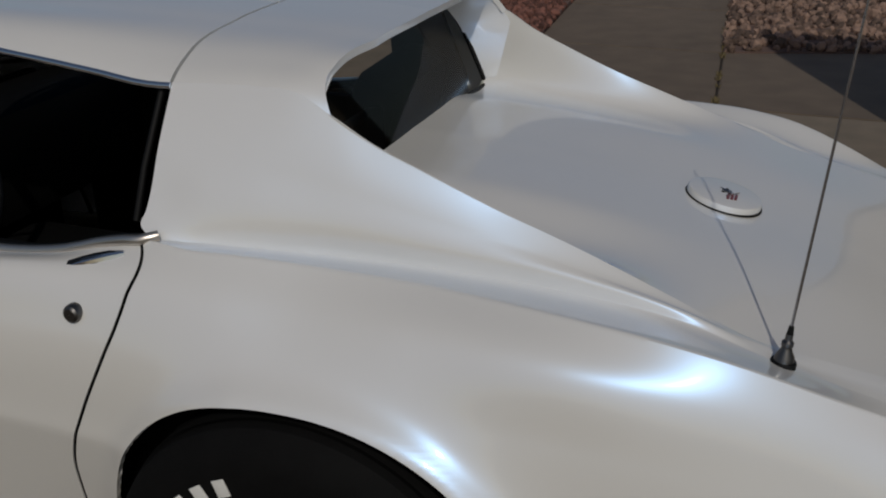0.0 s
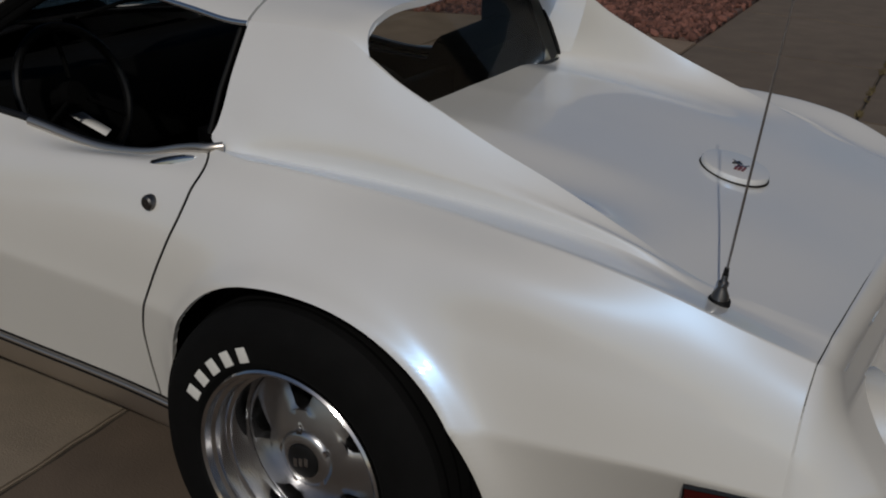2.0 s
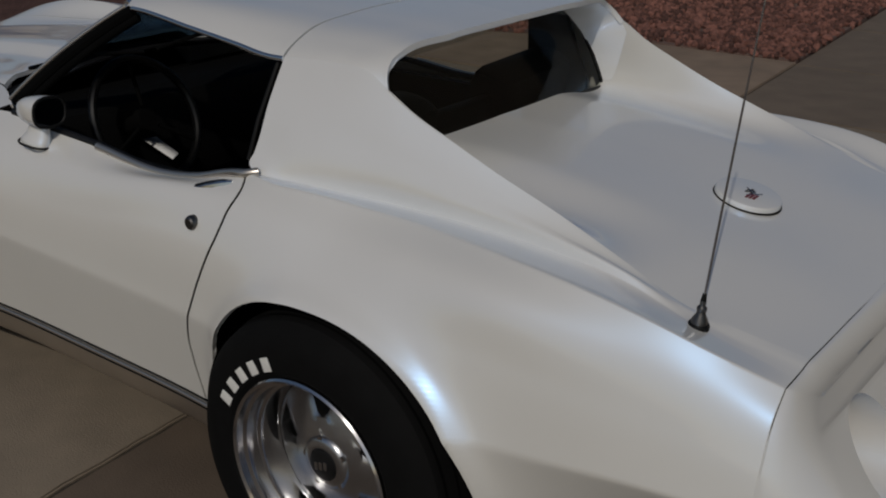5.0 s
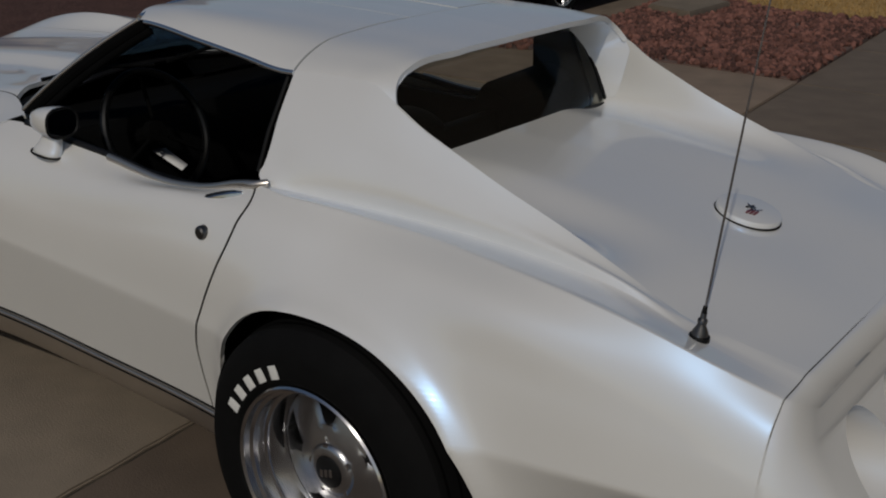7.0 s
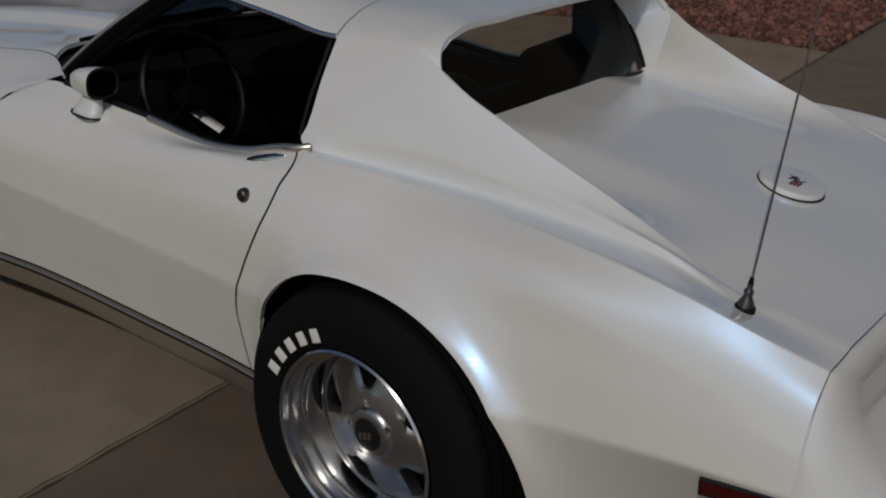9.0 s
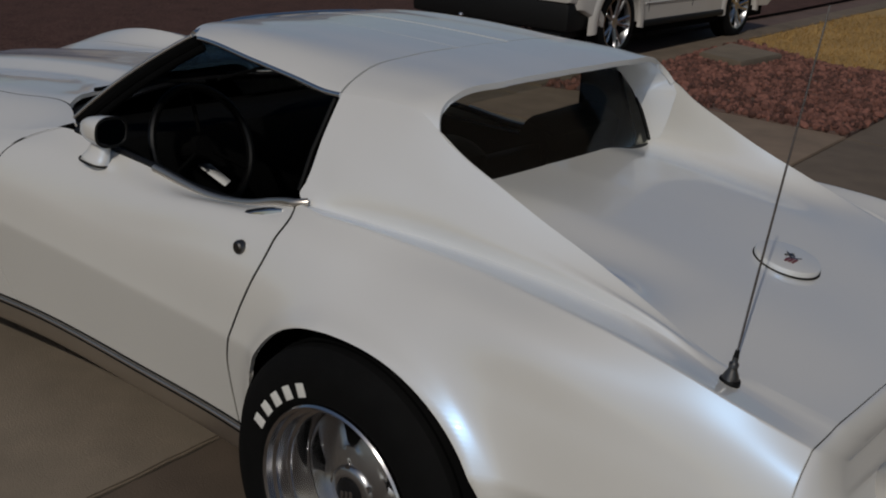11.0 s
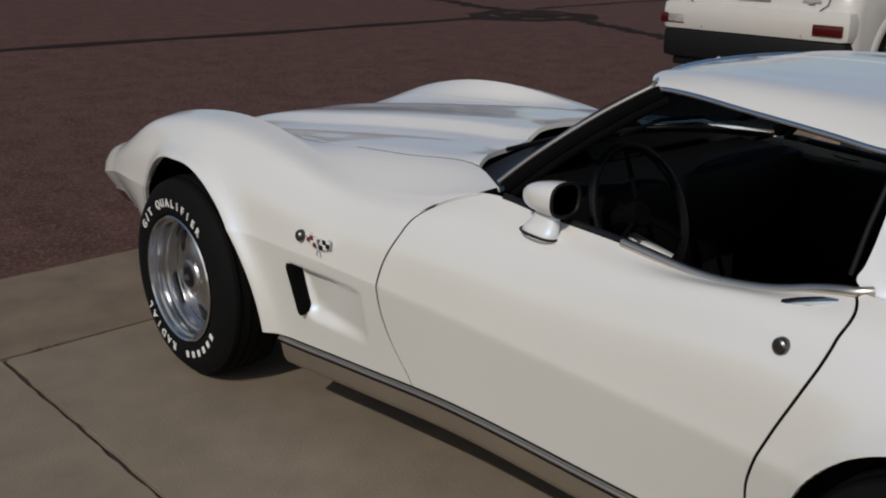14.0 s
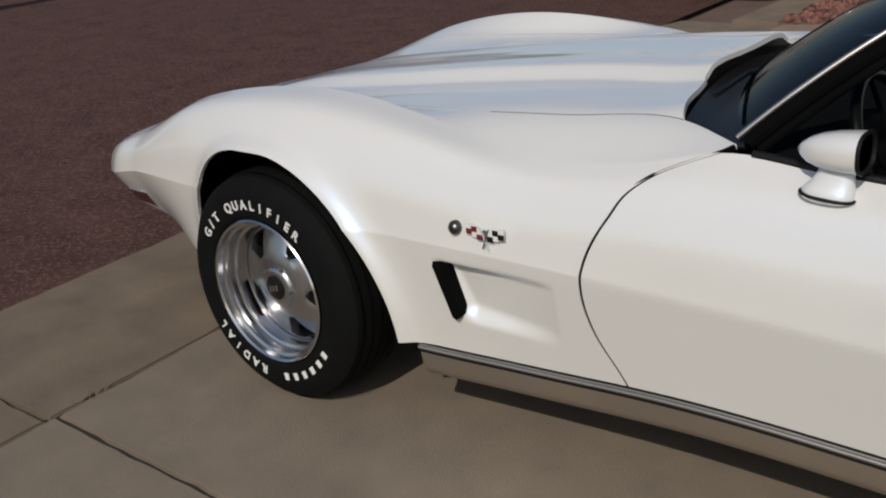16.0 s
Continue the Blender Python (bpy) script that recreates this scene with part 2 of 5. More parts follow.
def skin(name, X, Y, Z, mat, parent, label="", thick=0.008, sharp=32, wrap=False):
    """A grid of points as a panel with thickness; the outer face is the one given."""
    V = np.stack([X, Y, Z], 2)
    n, m = X.shape
    du = np.gradient(V, axis=0)
    dv = np.gradient(V, axis=1)
    N = np.cross(du, dv)
    N /= np.linalg.norm(N, axis=2, keepdims=True) + 1e-9
    idx = np.arange(n * m).reshape(n, m)
    a, b, c, d = idx[:-1, :-1], idx[1:, :-1], idx[1:, 1:], idx[:-1, 1:]
    quads = np.stack([a, b, c, d], 2).reshape(-1, 4)
    verts = V.reshape(-1, 3)
    faces = quads.tolist()
    if thick:
        inner = (V - N * thick).reshape(-1, 3)
        verts = np.concatenate([verts, inner])
        faces += (quads[:, ::-1] + n * m).tolist()
        rim = np.concatenate([idx[:, 0], idx[-1, 1:], idx[-2::-1, -1], idx[0, -2:0:-1]])
        for p, q in zip(rim, np.roll(rim, -1)):
            faces.append([int(q), int(p), int(p) + n * m, int(q) + n * m])
    return link_mesh(name, verts, faces, mat, parent, label, sharp)
# ---- the sports car: body lines as (x, half-width, height), nose at -x ----
ROCKER = [(-2.37, .19, .395), (-2.3, .345, .39), (-2.15, .485, .385), (-1.95, .56, .37), (-1.65, .68, .31), (-1.245, .71, .28), (-.85, .713, .275), (-.45, .686, .287), (-.05, .68, .312), (.4, .678, .313), (.86, .685, .308), (1.245, .72, .29), (1.65, .692, .295), (1.8, .658, .358), (1.95, .618, .384), (2.11, .59, .396)]
CREASE = [(-2.37, .24, .45), (-2.3, .405, .465), (-2.15, .565, .497), (-1.95, .668, .545), (-1.65, .738, .565), (-1.245, .768, .57), (-.85, .772, .57), (-.45, .755, .568), (-.05, .741, .56), (.4, .738, .55), (.86, .748, .545), (1.245, .772, .54), (1.65, .758, .528), (1.95, .712, .537), (2.11, .674, .528)]
FLANK = [(-2.37, .235, .473), (-2.3, .4, .497), (-2.15, .557, .54), (-1.95, .655, .605), (-1.65, .724, .695), (-1.245, .752, .735), (-.85, .752, .715), (-.45, .74, .675), (-.05, .732, .685), (.4, .73, .685), (.86, .738, .735), (1.245, .757, .69), (1.65, .74, .678), (1.79, .726, .665), (1.95, .696, .643), (2.11, .655, .615)]
SHOULDER = [(-2.37, .22, .492), (-2.3, .385, .525), (-2.15, .535, .578), (-1.95, .615, .647), (-1.65, .678, .775), (-1.245, .7, .828), (-.85, .702, .805), (-.45, .71, .748), (-.05, .692, .782), (.4, .698, .778), (.86, .697, .818), (.965, .704, .814), (1.1, .708, .803), (1.245, .695, .797), (1.43, .702, .798), (1.67, .715, .784), (1.79, .703, .765), (1.95, .673, .731), (2.11, .627, .687)]
RIDGE = [(-2.37, .2, .513), (-2.3, .36, .545), (-2.15, .49, .6), (-1.95, .545, .676), (-1.65, .605, .8), (-1.45, .607, .843), (-1.2, .596, .865), (-1, .594, .857), (-.85, .601, .838), (-.7, .616, .814), (-.53, .642, .793), (-.37, .662, .785), (-.2, .655, .803), (0, .628, .845), (.2, .634, .836), (.4, .632, .825), (.68, .632, .806), (.8, .632, .824), (.86, .632, .842), (.965, .646, .862), (1.03, .654, .859), (1.1, .649, .859), (1.17, .639, .856), (1.245, .628, .851), (1.43, .624, .845), (1.55, .637, .841), (1.67, .651, .835), (1.79, .66, .824), (1.9, .655, .803), (2, .632, .77), (2.11, .59, .728)]
INNER = [(-2.37, .17, .525), (-2.30, .31, .562), (-2.15, .40, .617), (-1.95, .45, .675), (-1.65, .49, .772), (-1.245, .51, .808), (-.85, .525, .828), (-.45, .53, .856), (-.15, .524, .875), (.012, .60, .855)]
HOOD_A = [(-2.37, .12, .535), (-2.15, .28, .625), (-1.95, .33, .672), (-1.65, .36, .748), (-1.245, .38, .797), (-.85, .39, .842), (-.45, .40, .878), (-.10, .41, .888)]
HOOD_B = [(-2.37, .07, .54), (-2.15, .17, .637), (-1.95, .21, .683), (-1.65, .225, .752), (-1.245, .235, .803), (-.85, .24, .850), (-.45, .25, .889), (-.10, .26, .901)]
HOOD_C = [(-2.37, .04, .545), (-2.15, .09, .645), (-1.95, .14, .697), (-1.65, .17, .775), (-1.245, .185, .834), (-.85, .192, .882), (-.45, .20, .918), (-.10, .21, .928)]
HOOD_D = [(-2.37, .0, .547), (-2.15, .0, .648), (-1.95, .0, .70), (-1.65, .0, .78), (-1.245, .0, .841), (-.85, .0, .89), (-.45, .0, .926), (-.10, .0, .936)]
VALLEY = [(.9, .628, .862), (.965, .624, .858), (1.03, .606, .855), (1.1, .59, .852), (1.17, .574, .849), (1.245, .558, .846), (1.45, .542, .84), (1.63, .54, .831), (1.79, .546, .814), (1.93, .552, .775), (2.11, .55, .731)]
SAIL_A = [(.9, .614, .892), (1, .606, .884), (1.1, .590, .882), (1.245, .564, .880), (1.45, .544, .874), (1.63, .538, .858), (1.79, .538, .826), (1.93, .535, .776), (2.11, .515, .735)]
SAIL_B = [(.9, .571, 1.005), (1, .566, .996), (1.1, .559, .986), (1.245, .545, .955), (1.4, .531, .918), (1.55, .524, .886), (1.75, .524, .836), (1.95, .519, .773), (2.11, .5, .738)]
CREST = [(.90, .522, 1.092), (1.0, .517, 1.096), (1.09, .513, 1.098), (1.17, .511, 1.092), (1.225, .511, 1.062), (1.29, .508, 1.024), (1.38, .503, .984), (1.48, .50, .942), (1.64, .50, .884), (1.77, .506, .835), (1.9, .512, .786), (2.0, .50, .764), (2.11, .48, .74)]
FOOT = [(1.05, .497, .91), (1.19, .494, .905), (1.33, .48, .897), (1.49, .467, .884), (1.64, .462, .864), (1.79, .466, .828), (1.9, .47, .79), (2.0, .46, .767), (2.11, .44, .741)]
DECK_A = [(1.05, .25, .918), (1.19, .25, .914), (1.33, .25, .91), (1.49, .25, .896), (1.64, .25, .873), (1.79, .25, .839), (1.9, .25, .811), (2.0, .25, .784), (2.11, .25, .747)]
DECK_B = [(1.05, .0, .924), (1.19, .0, .92), (1.33, .0, .915), (1.49, .0, .899), (1.64, .0, .874), (1.79, .0, .84), (1.9, .0, .813), (2.0, .0, .787), (2.11, .0, .75)]

NOSE = -2.4348


def nose(table):
    """Draws the lines ahead of the front wheels out into the blunt nose."""
    return [(x if x > -1.65 else -1.65 + (x + 1.65) * 1.09, h * (1 + .2 * max(0, min(1, (-x - 1.85) / .52)) ** 1.4), z) for x, h, z in table]


ROCKER, CREASE, FLANK, SHOULDER, RIDGE = (nose(t) for t in (ROCKER, CREASE, FLANK, SHOULDER, RIDGE))
INNER, HOOD_A, HOOD_B, HOOD_C, HOOD_D = (nose(t) for t in (INNER, HOOD_A, HOOD_B, HOOD_C, HOOD_D))
FRONT = Loft([ROCKER, CREASE, FLANK, SHOULDER, RIDGE, INNER, HOOD_A, HOOD_B, HOOD_C, HOOD_D], {1: .9, 4: .85, 7: .6, 8: .5})
BROW = [(.90, .455, 1.134), (1.1, .445, 1.136), (1.16, .455, 1.122), (1.225, .465, 1.066), (1.29, .463, 1.02), (1.4, .447, .976), (1.5, .45, .926), (1.64, .455, .868), (1.77, .458, .822), (1.9, .46, .782), (2.11, .43, .742)]
REAR = Loft([ROCKER, CREASE, FLANK, SHOULDER, RIDGE, VALLEY, SAIL_A, SAIL_B, CREST, BROW], {1: .95, 4: .98, 5: .5, 8: 1.0})
WALL = [(1.05, .49, 1.045), (1.13, .495, 1.07), (1.17, .503, 1.08), (1.225, .511, 1.062)] + CREST[5:]
DECK = Loft([WALL, FOOT, DECK_A, DECK_B])
SEAM_F = [(.28, -.175), (.33, -.2), (.42, -.25), (.567, -.27), (.70, -.215), (.77, -.165), (.80, -.12), (.82, -.075), (.842, -.02), (.86, .014)]
SEAM_R = [(.28, .83), (.33, .829), (.42, .829), (.48, .834), (.54, .854), (.60, .880), (.69, .923), (.75, .947), (.79, .957), (.85, .955), (.862, .94), (.872, .927), (.90, .93), (.93, .934), (1.0, .939), (1.1, .943)]
seam_f, seam_r = curve_through(SEAM_F, 1), curve_through(SEAM_R, 1)


def arch_f(a):
    """Front wheel opening, a from 0 (its front foot) to 1."""
    t = math.pi * (1 - np.asarray(a))
    c, s = np.cos(t), np.sin(t)
    return -1.232 + np.where(c < 0, -.385 * np.abs(c) ** .6, .42 * np.abs(c) ** 1.15), .275 + .443 * s ** .93


def arch_r(a):
    t = math.pi * (1 - np.asarray(a))
    c, s = np.cos(t), np.sin(t)
    return 1.25 + np.where(c < 0, .356, .41) * np.sign(c) * np.abs(c) ** .88, .295 + .387 * s ** .93


def flare(x, z):
    """The swelling round the wheel openings and the dip of the side vent."""
    out = np.zeros_like(x)
    for fn, cx, cz in ((arch_f, -1.23, .35), (arch_r, 1.26, .33)):
        ax, az = fn(np.linspace(0, 1, 400))
        d = np.sqrt((x[..., None] - ax) ** 2 + (z[..., None] - az) ** 2).min(-1)
        broad = np.clip((x - cx + .34) / .25, 0, 1)
        out += (.007 + .015 * broad) * np.exp(-(d / .026) ** 2) + .013 * broad * np.exp(-(d / .055) ** 2)
    t = np.clip((x + .675) / .33, 0, 1)
    lead = np.clip((x + .682 + (z - .52) * .42) / .05, 0, 1)
    lead = lead * lead * (3 - 2 * lead)
    top, low = .532, .368
    up_, down_ = np.clip((top - z) / .022, 0, 1), np.clip((z - low + .01 * t) / .05, 0, 1)
    edge = up_ * up_ * (3 - 2 * up_) * down_ * down_ * (3 - 2 * down_)
    out -= .040 * (1 - t) ** .8 * lead * edge * (x > -.70)
    return out


def place_panel(name, loft, X, S, side, parent, label):
    H, Z = loft.at(X, S)
    H = H + flare(X, Z)
    if side > 0:
        return skin(name, X[::-1], H[::-1], Z[::-1], PAINT, parent, label, .010)
    return skin(name, X, -H, Z, PAINT, parent, label, .010)


def seam_x(loft, seam, s):
    """x of a seam (given against height) at each s."""
    x = np.full(len(s), float(seam(.6)))
    for _ in range(12):
        _, z = loft.at(x, s)
        x = x + .7 * (seam(z) - x)
    return x


def arch_panel(name, loft, arch, x_left, x_right, s, n, parent, label, side):
    """A panel between two edges x(s) with a wheel opening cut out of it along the arch curve."""
    q = np.linspace(0, 1, n)[:, None]
    X = x_left[None] * (1 - q) + x_right[None] * q
    S = np.broadcast_to(s[None], X.shape).copy()
    H, Z = loft.at(X, S)
    ax, az = arch(np.linspace(0, 1, 700))
    top = np.interp(X, ax, az, left=0, right=0)
    inner = (X > ax[0]) & (X < ax[-1]) & (Z < top)
    near = np.zeros_like(inner)
    for i in (-1, 0, 1):
        for j in (-1, 0, 1):
            near |= np.roll(np.roll(~inner, i, 0), j, 1)
    near[0] = near[-1] = False
    snap = inner & near
    cx, cz = np.concatenate([[ax[0]] * 30, ax, [ax[-1]] * 30]), np.concatenate([np.linspace(.2, az[0], 30), az, np.linspace(az[-1], .2, 30)])
    grid = np.linspace(0, 4, 161)
    for i, j in zip(*np.nonzero(snap)):
        k = int(np.argmin((cx - X[i, j]) ** 2 + (cz - Z[i, j]) ** 2))
        _, zz = loft.at(np.full(161, cx[k]), grid)
        X[i, j] = cx[k]
        if j:
            S[i, j] = np.interp(cz[k], np.maximum.accumulate(zz), grid)
    H, Z = loft.at(X, S)
    H = H + flare(X, Z)
    V = np.stack([X, side * H, Z], 2)
    N = np.cross(np.gradient(V, axis=0), np.gradient(V, axis=1))
    N *= -side / (np.linalg.norm(N, axis=2, keepdims=True) + 1e-9)
    keep = ~inner | snap
    m = X.shape[1]
    used = np.full(X.size, -1)
    verts, faces = [], []
    flat = V.reshape(-1, 3)
    low = (V - N * (.010 * np.clip((8 - S) / .4, .05, 1))[..., None]).reshape(-1, 3)
    for i in range(n - 1):
        for j in range(m - 1):
            c = [i * m + j, (i + 1) * m + j, (i + 1) * m + j + 1, i * m + j + 1]
            k = [keep.flat[t] for t in c]
            free = [bool((~inner).flat[t]) for t in c]
            if all(k) and any(free):
                faces.append(c if side < 0 else c[::-1])
    edges = collections.Counter()
    for f in faces:
        for p, r in zip(f, f[1:] + f[:1]):
            edges[(p, r)] += 1
    for f in faces:
        for t in f:
            used[t] = 0
    order = np.nonzero(used == 0)[0]
    used[order] = np.arange(len(order))
    count = len(order)
    verts = np.concatenate([flat[order], low[order]])
    out = [[int(used[t]) for t in f] for f in faces]
    back = [[t + count for t in f[::-1]] for f in out]
    rim = [[int(used[r]), int(used[p]), int(used[p]) + count, int(used[r]) + count] for p, r in edges if (r, p) not in edges]
    return link_mesh(name, verts, out + back + rim, PAINT, parent, label, 32)


car = thing("sports_car", "pearl white classic sports coupe parked on the concrete driveway", "car")
GAP = .0034
k5, k8, k4 = np.concatenate([np.linspace(0, 1.1, 56), np.linspace(1.1, 5, 79)[1:]]), np.linspace(0, 8, 150), np.linspace(0, 4, 74)
edge_f = seam_x(FRONT, seam_f, k5) - GAP
edge_r = seam_x(REAR, seam_r, k8) + GAP
for side in (-1, 1):
    arch_panel("front_fender", FRONT, arch_f, np.full(len(k5), NOSE), edge_f, k5, 300, car, "", side)
    arch_panel("rear_quarter", REAR, arch_r, edge_r, np.full(150, 2.107), k8, 210, car, "sail panel running into a tapering buttress", side)
    a, b = seam_x(REAR, seam_f, k4) + GAP, seam_x(REAR, seam_r, k4) - GAP
    w = np.linspace(0, 1, 120)[:, None]
    for seam, loft, lim in ((seam_f, FRONT, 4.6), (seam_r, REAR, 4.05)):
        ks = np.linspace(0, lim, 40)
        xs0 = seam_x(loft, seam, ks)
        hs, zs = loft.at(xs0, ks)
        bm = bmesh.new()
        tube(bm, [(float(p), side * (float(q) - .0088), float(r) - (.002 if k > 28 else 0)) for k, (p, q, r) in enumerate(zip(xs0, hs, zs))], .0075, 6)
        part("door_seam", bm, DARK, car)
    place_panel("door", REAR, a[None] * (1 - w) + b[None] * w, np.broadcast_to(k4[None], (120, 74)), side, car, "")


def both(H, X, Z):
    """Mirrors a half grid (rows from the left edge to the middle) to the whole width."""
    return np.concatenate([X, X[:, -2::-1]], 1), np.concatenate([-H, H[:, -2::-1]], 1), np.concatenate([Z, Z[:, -2::-1]], 1)


# bonnet with its raised middle and curved rear edge
u, s = np.linspace(0, 1, 110), np.linspace(5, 9, 41)
back = -.152 - .085 * np.clip((s - 5) / 2.2, 0, 1) ** .8
X = NOSE + (back[None] - NOSE) * u[:, None]
H, Z = FRONT.at(X, np.broadcast_to(s[None], X.shape))
H = H - .006 * np.clip(1 - (s - 5) * 4, 0, 1)[None]
Z = Z + .012 * np.clip((u - .93) / .07, 0, 1)[:, None] ** 2 * np.clip((s - 5) * 2, 0, 1)[None]
skin("bonnet", *both(H, X, Z), PAINT, car, "bonnet with a raised centre dome", .012)

# rear deck and the inner walls of the buttresses
u = np.linspace(0, 1, 90)
s = np.concatenate([np.linspace(0, 1, 16), np.linspace(1, 3, 26)[1:]])
start = np.where(s <= 1, 1.112 + .062 * s, 1.174)
X = start[None] + (2.107 - start[None]) * u[:, None]
H, Z = DECK.at(X, np.broadcast_to(s[None], X.shape))
skin("rear_deck", *both(H, X, Z), PAINT, car, "flat rear deck between the buttresses", .0012)

# roof: rear hoop, two lift-out panels and the bar between them
ROOF_0 = [(.20, .42, 1.118), (.321, .437, 1.131), (.61, .484, 1.118), (.79, .507, 1.104), (.90, .52, 1.094), (1.0, .517, 1.096), (1.09, .513, 1.098), (1.17, .511, 1.092), (1.225, .511, 1.062)]
ROOF_S = [(.20, .455, 1.07), (.321, .475, 1.085), (.61, .54, 1.05), (.79, .56, 1.03), (.90, .565, 1.015), (1.1, .546, 1.0), (1.25, .533, .965)]
ROOF_1 = [(.20, .38, 1.136), (.321, .395, 1.151), (.61, .445, 1.147), (.79, .456, 1.139), (.90, .457, 1.134), (1.1, .445, 1.134), (1.25, .44, 1.122)]
ROOF_2 = [(.20, .25, 1.150), (.321, .26, 1.166), (.61, .28, 1.173), (.79, .285, 1.170), (.90, .285, 1.167), (1.1, .28, 1.160), (1.25, .28, 1.146)]
ROOF_3 = [(.20, .10, 1.156), (.321, .10, 1.172), (.61, .10, 1.183), (.79, .10, 1.181), (.90, .10, 1.178), (1.1, .10, 1.169), (1.25, .10, 1.154)]
ROOF_4 = [(.20, .0, 1.157), (.321, .0, 1.173), (.61, .0, 1.184), (.79, .0, 1.183), (.90, .0, 1.180), (1.1, .0, 1.171), (1.25, .0, 1.156)]
ROOF = Loft([ROOF_S, ROOF_0, ROOF_1, ROOF_2, ROOF_3, ROOF_4])


def roof_front(s):
    return .322 - .105 * (np.clip(s - 1, 0, 4) / 4) ** .6


s = np.linspace(1, 5, 41)
u = np.linspace(0, 1, 30)
rear = 1.19 + .025 * np.clip((s - 1) / 2, 0, 1) + .035 * np.clip(1 - (s - 1) / .9, 0, 1) ** 2
X = .9445 + GAP + (rear[None] - .9445 - GAP) * u[:, None]
H, Z = ROOF.at(X, np.broadcast_to(s[None], X.shape))
skin("roof_hoop", *both(H, X, Z), PAINT, car, "", .014)
for side in (-1, 1):
    s = np.linspace(1, 3.95, 36)
    f = roof_front(s)
    X = f[None] + (.9445 - GAP - f[None]) * np.linspace(0, 1, 50)[:, None]
    H, Z = ROOF.at(X, np.broadcast_to(s[None], X.shape))
    if side < 0:
        skin("roof_panel", X, -H, Z, PAINT, car, "lift-out roof panel", .016)
    else:
        skin("roof_panel", X[::-1], H[::-1], Z[::-1], PAINT, car, "lift-out roof panel", .016)
s = np.linspace(4.0, 5, 8)
f = roof_front(s)
X = f[None] + (.9445 - GAP - f[None]) * np.linspace(0, 1, 50)[:, None]
H, Z = ROOF.at(X, np.broadcast_to(s[None], X.shape))
skin("roof_bar", *both(H, X, Z - .001), PAINT, car, "", .014)


# ---- wheels ----
def make_wheel(name, at, turn, spoke_turn, deep):
    """A tyre on a deep-dish five-spoke alloy; the outer face looks to -y."""
    w = part_empty(name, at, turn)
    bm = bmesh.new()
    lathe(bm, [(.205, .10), (.22, .112), (.26, .116), (.298, .106), (.322, .084), (.331, .05), (.331, -.05), (.322, -.084), (.298, -.106), (.26, -.116), (.22, -.112), (.205, -.10)], 96)
    tyre = part("tyre", bm, TYRE, w, "black radial tyre with raised white letters")
    for g in range(5):
        bm = bmesh.new()
        lathe(bm, [(.3315, -.072 + g * .036 - .003), (.3318, -.072 + g * .036), (.3315, -.072 + g * .036 + .003)], 96)
        part("groove", bm, DARK, tyre)
    bm = bmesh.new()
    lathe(bm, [(.207, -.099), (.209, -.112), (.205, -.116), (.199, -.112), (.196, -.098), (.188, -.094), (.186, -.088), (.185, -.066), (.178, -.063), (.176, -.058), (.175, -.02), (.174, .0), (.172, .02), (.172, .1), (.205, .11)], 96)
    rim = part("rim", bm, ALLOY, w, "polished deep-dish rim")
    bm = bmesh.new()
    lathe(bm, [(.172, .045), (.02, .045)], 48)
    part("brake_backing", bm, DARK, w)
    # spoked centre
    bm = bmesh.new()
    o = -.030 if deep else -.045
    hub = [(.036, o - .030), (.050, o - .029), (.058, o - .024), (.062, o - .012)]
    lathe(bm, hub, 64)
    radii = np.concatenate([np.linspace(.055, .0955, 5), np.array([.0962, .0975, .099, .101, .1035]), np.linspace(.108, .162, 11), np.array([.1635, .1645, .1655, .1664]), np.linspace(.168, .1735, 3)])
    for k in range(5):
        front, back = [], []
        for r in radii:
            f = np.clip((r - .0955) / .0715, 0, 1)
            half = math.radians(36 - (7 + 12 * f) * min(1, f / .10) ** .6 * min(1, (1 - f) / .05) ** .6)
            y = o - .020 + .044 * ((r - .055) / .125) ** 1.3
            for lst, dy in ((front, 0), (back, .032)):
                lst.append([bm.verts.new((r * math.cos(t), y + dy + (.004 * abs(v) ** 6 if 0 < f < 1 else 0), r * math.sin(t))) for v in np.linspace(-1, 1, 13) for t in [spoke_turn + k * 2 * math.pi / 5 + half * v]])
        for i in range(len(radii) - 1):
            for j in range(12):
                bm.faces.new((front[i][j], front[i + 1][j], front[i + 1][j + 1], front[i][j + 1]))
            for j in (0, 12):
                bm.faces.new((front[i][j], back[i][j], back[i + 1][j], front[i + 1][j]))
    bmesh.ops.remove_doubles(bm, verts=bm.verts, dist=.0002)
    part("spokes", bm, CAST, w, "five-spoke cast alloy centre", 40)
    bm = bmesh.new()
    lathe(bm, [(.001, o - .036), (.026, o - .036), (.034, o - .033), (.0365, o - .022)], 40)
    cap = part("hub_cap", bm, TRIM, w, "black centre cap")
    bm = bmesh.new()
    for k in range(3):
        box(bm, -.017 + k * .0125, -.008 + k * .0125, o - .0385, o - .036, -.009 + .004 * (k - 1), .009 + .004 * (k - 1))
    part("cap_mark", bm, CAST, cap)
    for k in range(5):
        a = spoke_turn + (k + .5) * 2 * math.pi / 5
        bm = bmesh.new()
        lathe(bm, [(.001, -.012), (.007, -.012), (.009, -.008), (.009, .01)], 8)
        bmesh.ops.translate(bm, verts=bm.verts, vec=(.053 * math.cos(a), o - .015, .053 * math.sin(a)))
        part("lug_nut", bm, CHROME, w)
    bm = bmesh.new()
    a = -.95
    tube(bm, [(.176 * math.cos(a), -.02, .176 * math.sin(a)), (.165 * math.cos(a), -.055, .165 * math.sin(a))], .005)
    part("valve", bm, BLACK, w)
    return w, tyre


